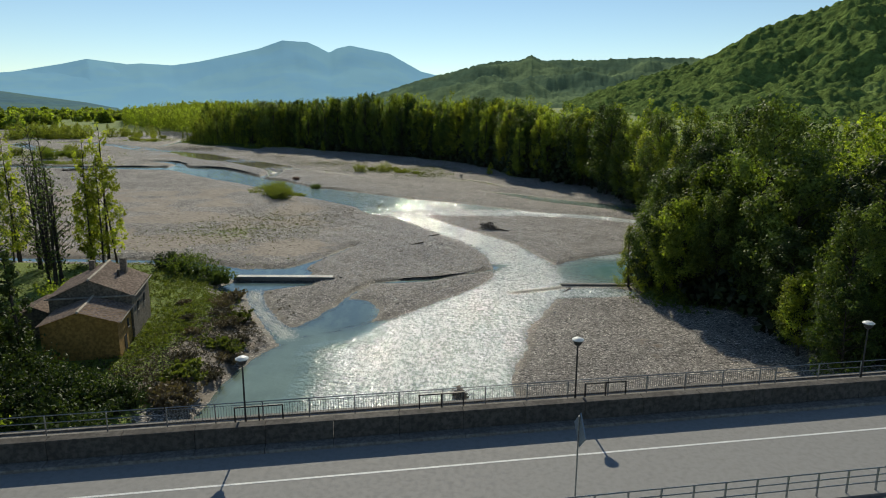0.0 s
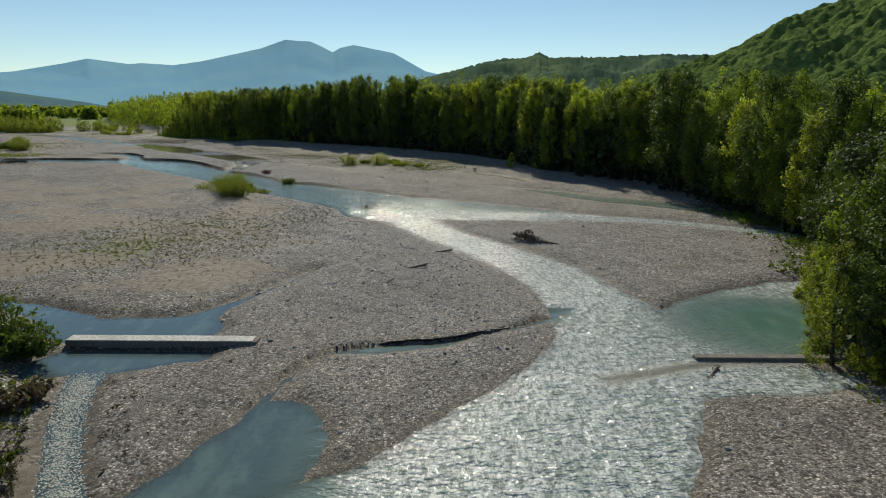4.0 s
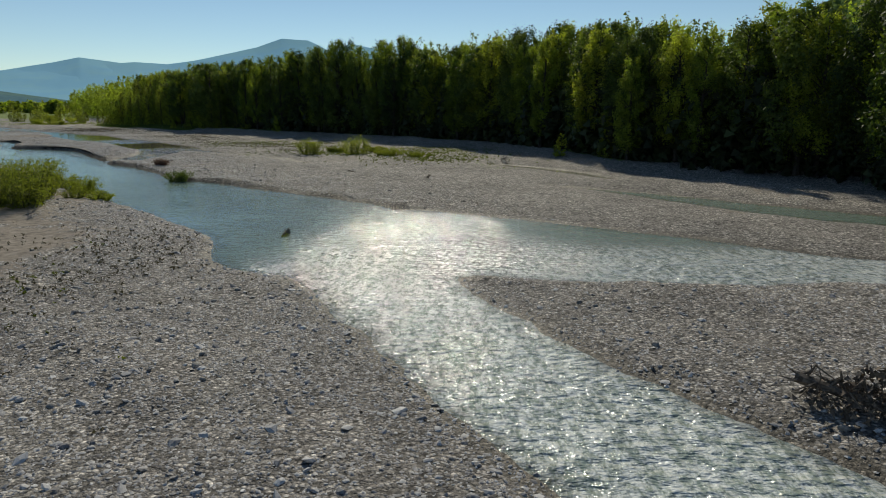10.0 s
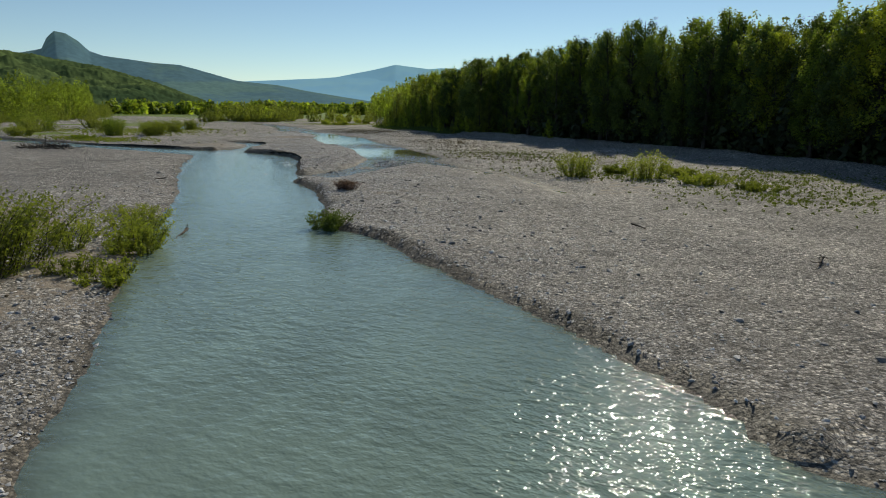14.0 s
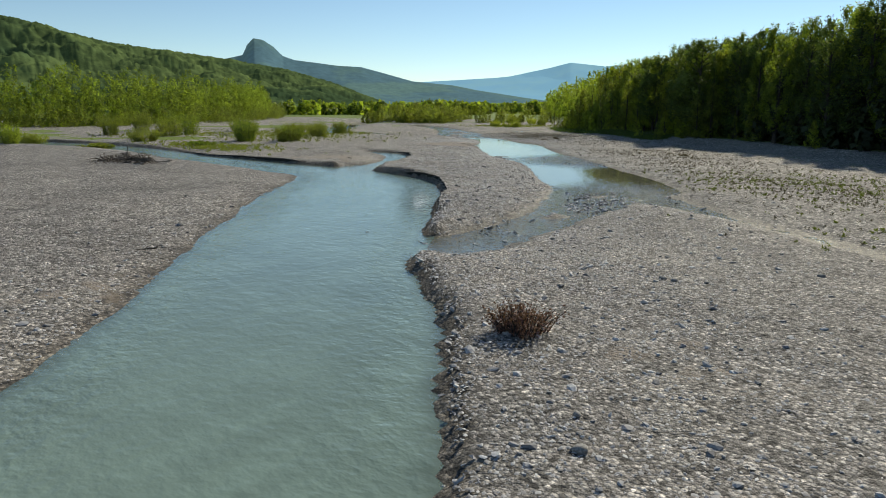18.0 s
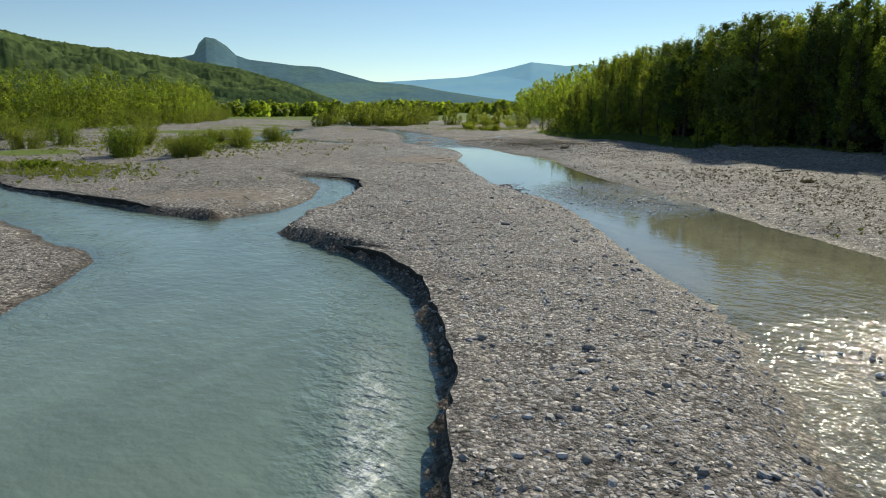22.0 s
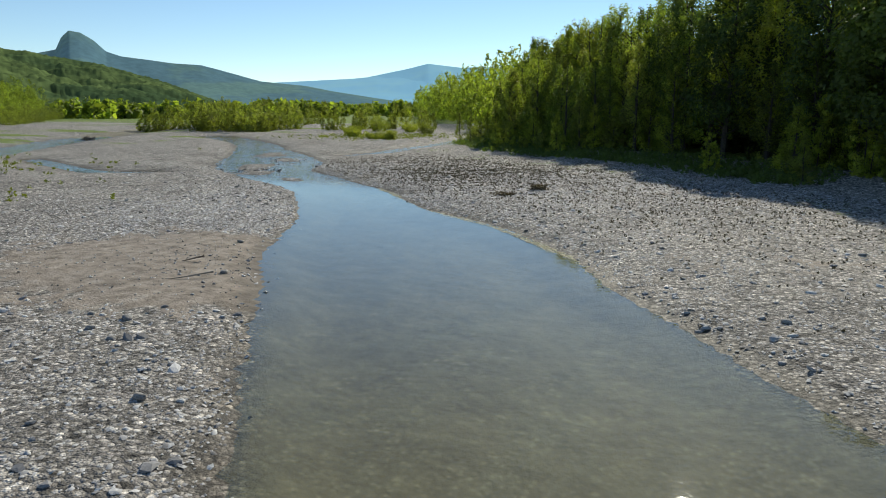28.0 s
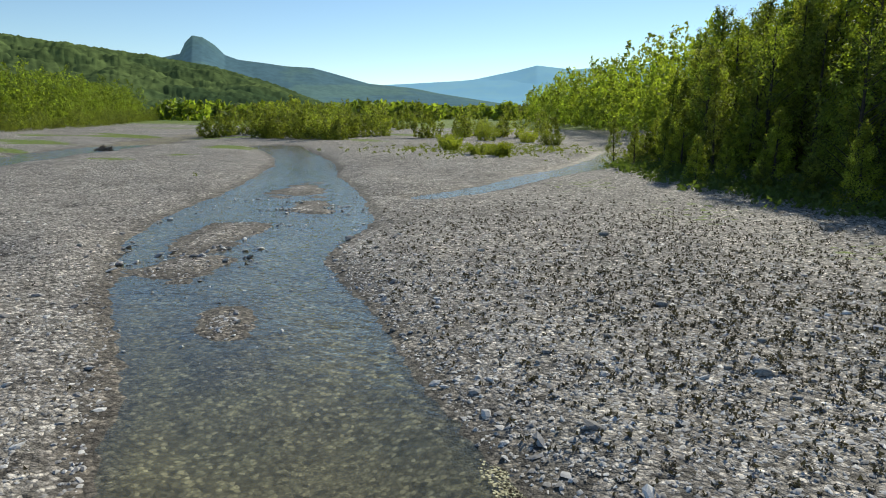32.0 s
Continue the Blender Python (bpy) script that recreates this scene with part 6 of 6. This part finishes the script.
# ---- stones ----
def stone_material():
    k = Mat("cobbles")
    r = k.pos.outputs["Random Per Island"]
    col = k.ramp(r, [(0.0, (0.19, 0.183, 0.183)), (0.35, (0.37, 0.354, 0.352)), (0.7, (0.52, 0.5, 0.496)), (0.93, (0.65, 0.628, 0.62)), (1.0, (0.74, 0.722, 0.715))])
    px = k.add("ShaderNodeSeparateXYZ")
    k.link(k.pos.outputs["Position"], px.inputs[0])
    col = k.mix(k.step(px.outputs[1], 310.0, 400.0, 0.0, 0.75), col, k.mix(1.0, col, (1.1, 1.1, 1.08), "MULTIPLY"))
    n = k.noise(18, 4)
    col = k.mix(k.step(n, 0.35, 0.7, 0, 0.5), col, k.mix(1.0, col, (0.62, 0.6, 0.57), "MULTIPLY"))
    k.surface(col, 0.82, k.bump(n, 0.35, 0.02), 0, 0.3)
    return k.m


COBBLE = stone_material()
GOLD = (1 + 5 ** 0.5) / 2
ICO = np.array([(-1, GOLD, 0), (1, GOLD, 0), (-1, -GOLD, 0), (1, -GOLD, 0), (0, -1, GOLD), (0, 1, GOLD), (0, -1, -GOLD), (0, 1, -GOLD), (GOLD, 0, -1), (GOLD, 0, 1), (-GOLD, 0, -1), (-GOLD, 0, 1)]) / 1.9
OCT = np.array([(1, 0, 0), (0, 1, 0), (-1, 0, 0), (0, -1, 0), (0, 0, 1), (0, 0, -1)], dtype=float)
DOME = np.array([(1, 0, -0.4), (0, 1, -0.4), (-1, 0, -0.4), (0, -1, -0.4), (0.15, 0.1, 0.9)])
DOMEF = np.array([(0, 1, 4), (1, 2, 4), (2, 3, 4), (3, 0, 4)])
OCTF = np.array([(0, 1, 4), (1, 2, 4), (2, 3, 4), (3, 0, 4), (1, 0, 5), (2, 1, 5), (3, 2, 5), (0, 3, 5)])
ICOF = np.array([(0, 11, 5), (0, 5, 1), (0, 1, 7), (0, 7, 10), (0, 10, 11), (1, 5, 9), (5, 11, 4), (11, 10, 2), (10, 7, 6), (7, 1, 8), (3, 9, 4), (3, 4, 2), (3, 2, 6), (3, 6, 8), (3, 8, 9), (4, 9, 5), (2, 4, 11), (6, 2, 10), (8, 6, 7), (9, 8, 1)])


def cobbles(name, label, x, y, size, seed, lift=0.0, base=(ICO, ICOF), round_off=False):
    rs = np.random.RandomState(seed)
    n = len(x)
    z = terrain(x, y)[0]
    z = np.maximum(z, WATER - 0.35 * size) + size * (0.05 + lift)
    a = rs.rand(n) * 2 * np.pi
    sx, sy, sz = size * rs.uniform(0.4, 0.7, n), size * rs.uniform(0.3, 0.52, n), size * rs.uniform(0.15, 0.29, n)
    base, faces = base
    m = len(base)
    v = base[None] * (1 + 0.22 * rs.normal(size=(n, m, 1)).clip(-1.5, 1.5)) * np.stack([sx, sy, sz], -1)[:, None, :]
    tilt = rs.normal(size=n) * 0.25
    vz = v[:, :, 2] + v[:, :, 0] * tilt[:, None]
    c, s = np.cos(a)[:, None], np.sin(a)[:, None]
    out = np.stack([v[:, :, 0] * c - v[:, :, 1] * s + x[:, None], v[:, :, 0] * s + v[:, :, 1] * c + y[:, None], vz + z[:, None]], -1)
    f = (faces[None] + m * np.arange(n)[:, None, None]).reshape(-1, 3)
    return tagged(new(name, arrays(name, out.reshape(-1, 3), f, COBBLE, round_off)), label, "stones", kind="stuff")


SWATH = [(2, 112), (-2, 150), (-12, 188), (-40, 238), (-72, 284), (-100, 330), (-128, 376), (-158, 420), (-185, 462)]
rs = np.random.RandomState(77)


def swath_points(n, wide):
    p = np.array(SWATH, dtype=float)
    seg = rs.rand(n) * (len(p) - 1)
    i = seg.astype(int)
    f = (seg - i)[:, None]
    q = p[i] * (1 - f) + p[i + 1] * f
    return q[:, 0] + rs.normal(size=n) * wide, q[:, 1] + rs.normal(size=n) * wide * 0.6


x, y = swath_points(17000, 16)
z, d, gr, sa, we = terrain(x, y)
keep = (d > 0.05) & (sa < 0.55)
x, y = x[keep], y[keep]
cobbles("cobbles", "grey and pale cobbles covering the gravel bars", x, y, np.clip(np.exp(rs.normal(size=len(x)) * 0.4) * 0.22, 0.14, 0.5), 301)
x, y = swath_points(300000, 14)
z, d, gr, sa, we = terrain(x, y)
keep = (d > 0.05) & (sa < 0.5) & (lattice(x, y, 2.5, 91) + lattice(x, y, 0.9, 92) > -0.7)
x, y = x[keep], y[keep]
cobbles("cobbles", "small grey pebbles covering the gravel bars", x, y, np.clip(np.exp(rs.normal(size=len(x)) * 0.35) * 0.13, 0.07, 0.26), 303, 0.02, (DOME, DOMEF), True)
x, y = np.concatenate([rs.uniform(14, 48, 15000), rs.uniform(-30, 0, 13000), rs.uniform(-75, -30, 9000)]), np.concatenate([rs.uniform(140, 196, 15000), rs.uniform(122, 182, 13000), rs.uniform(190, 240, 9000)])
z, d, gr, sa, we = terrain(x, y)
keep = (d > 0.1) & (sa < 0.6) & (gr < 0.4)
x, y = x[keep], y[keep]
cobbles("cobbles", "grey cobbles spread over the wide gravel bars", x, y, np.clip(np.exp(rs.normal(size=len(x)) * 0.35) * 0.15, 0.09, 0.34), 307, 0.03, (DOME, DOMEF), True)
x, y = np.concatenate([rs.normal(size=26000) * 17 - 146, rs.normal(size=9000) * 9 - 172]), np.concatenate([rs.normal(size=26000) * 17 + 452, rs.normal(size=9000) * 8 + 418])
z, d, gr, sa, we = terrain(x, y)
keep = (d > 0.05) & (sa < 0.6) & (behind(x, y, FOREST) < -2)
x, y = x[keep], y[keep]
cobbles("cobbles", "rough grey-brown cobbles on the bar beside the side stream", x, y, np.clip(np.exp(rs.normal(size=len(x)) * 0.4) * 0.15, 0.08, 0.4), 305, 0.03, (DOME, DOMEF), True)
q = rs.normal(size=(900, 2)) * np.array([5.5, 4.5]) + np.array([-161, 405])
z, d, *_ = terrain(q[:, 0], q[:, 1])
q = q[d > 0.2]
cobbles("cobbles", "small dark stones strewn on the sandy bank", q[:, 0], q[:, 1], np.clip(np.exp(rs.normal(size=len(q)) * 0.4) * 0.11, 0.05, 0.28), 306, 0.03, (OCT, OCTF), True)
x, y = swath_points(40000, 20)
z, d, gr, sa, we = terrain(x, y)
keep = (d < 0.6) & (d > -1.6) & ((rs.rand(len(x)) < 0.6 + 0.5 * d) | (d > 0))
x, y = x[keep], y[keep]
cobbles("cobbles", "dark wet stones along the water's edge", x, y, np.clip(np.exp(rs.normal(size=len(x)) * 0.4) * 0.16, 0.08, 0.34), 302, 0.04, (OCT, OCTF))
q = rs.normal(size=(5200, 2))
where = np.array([(-112, 374, 6.5, 5.5), (-81, 314, 3.5, 9), (-127, 377, 4, 3), (-200, 455, 6, 8), (-214, 470, 6, 8), (-81, 322, 6, 7), (-26, 138, 2.5, 7)])[rs.randint(7, size=5200)]
x, y = where[:, 0] + q[:, 0] * where[:, 2], where[:, 1] + q[:, 1] * where[:, 3]
d = shore(x, y)[0]
keep = (d < 0.2) & (lattice(x, y, 2.2, 95) > 0.2)
cobbles("cobbles", "dark wet stones standing in the shallow riffle", x[keep], y[keep], np.clip(np.exp(rs.normal(size=keep.sum()) * 0.4) * 0.24, 0.12, 0.6), 304, 0.16)
# larger stones that lie singly
big = []
for i in range(5):
    v = ICO * (1 + 0.16 * rs.normal(size=(12, 1))) * np.array([0.5, 0.38, 0.27])
    bm = bmesh.new()
    vs = [bm.verts.new(c) for c in v]
    for f in ICOF:
        bm.faces.new([vs[j] for j in f])
    bmesh.ops.subdivide_edges(bm, edges=bm.edges, cuts=1, smooth=1.0)
    for f in bm.faces:
        f.smooth = True
    me = bpy.data.meshes.new("stone")
    bm.to_mesh(me)
    bm.free()
    me.materials.append(STONE)
    big.append(me)
x, y = swath_points(420, 15)
z, d, *_ = terrain(x, y)
ok = np.where(d > 1.4)[0][:280]
for i, j in enumerate(ok):
    ob = part("stone", big[i % 5], STONE, ground)
    s = float(np.clip(np.exp(rs.normal() * 0.35) * 0.4, 0.25, 0.9))
    ob.matrix_basis = pose(x[j], y[j], max(z[j], WATER - 0.05) + 0.08 * s, rs.uniform(-12, 12), rs.uniform(-12, 12), rs.uniform(0, 360)) @ Matrix.Diagonal((s, s, s, 1))
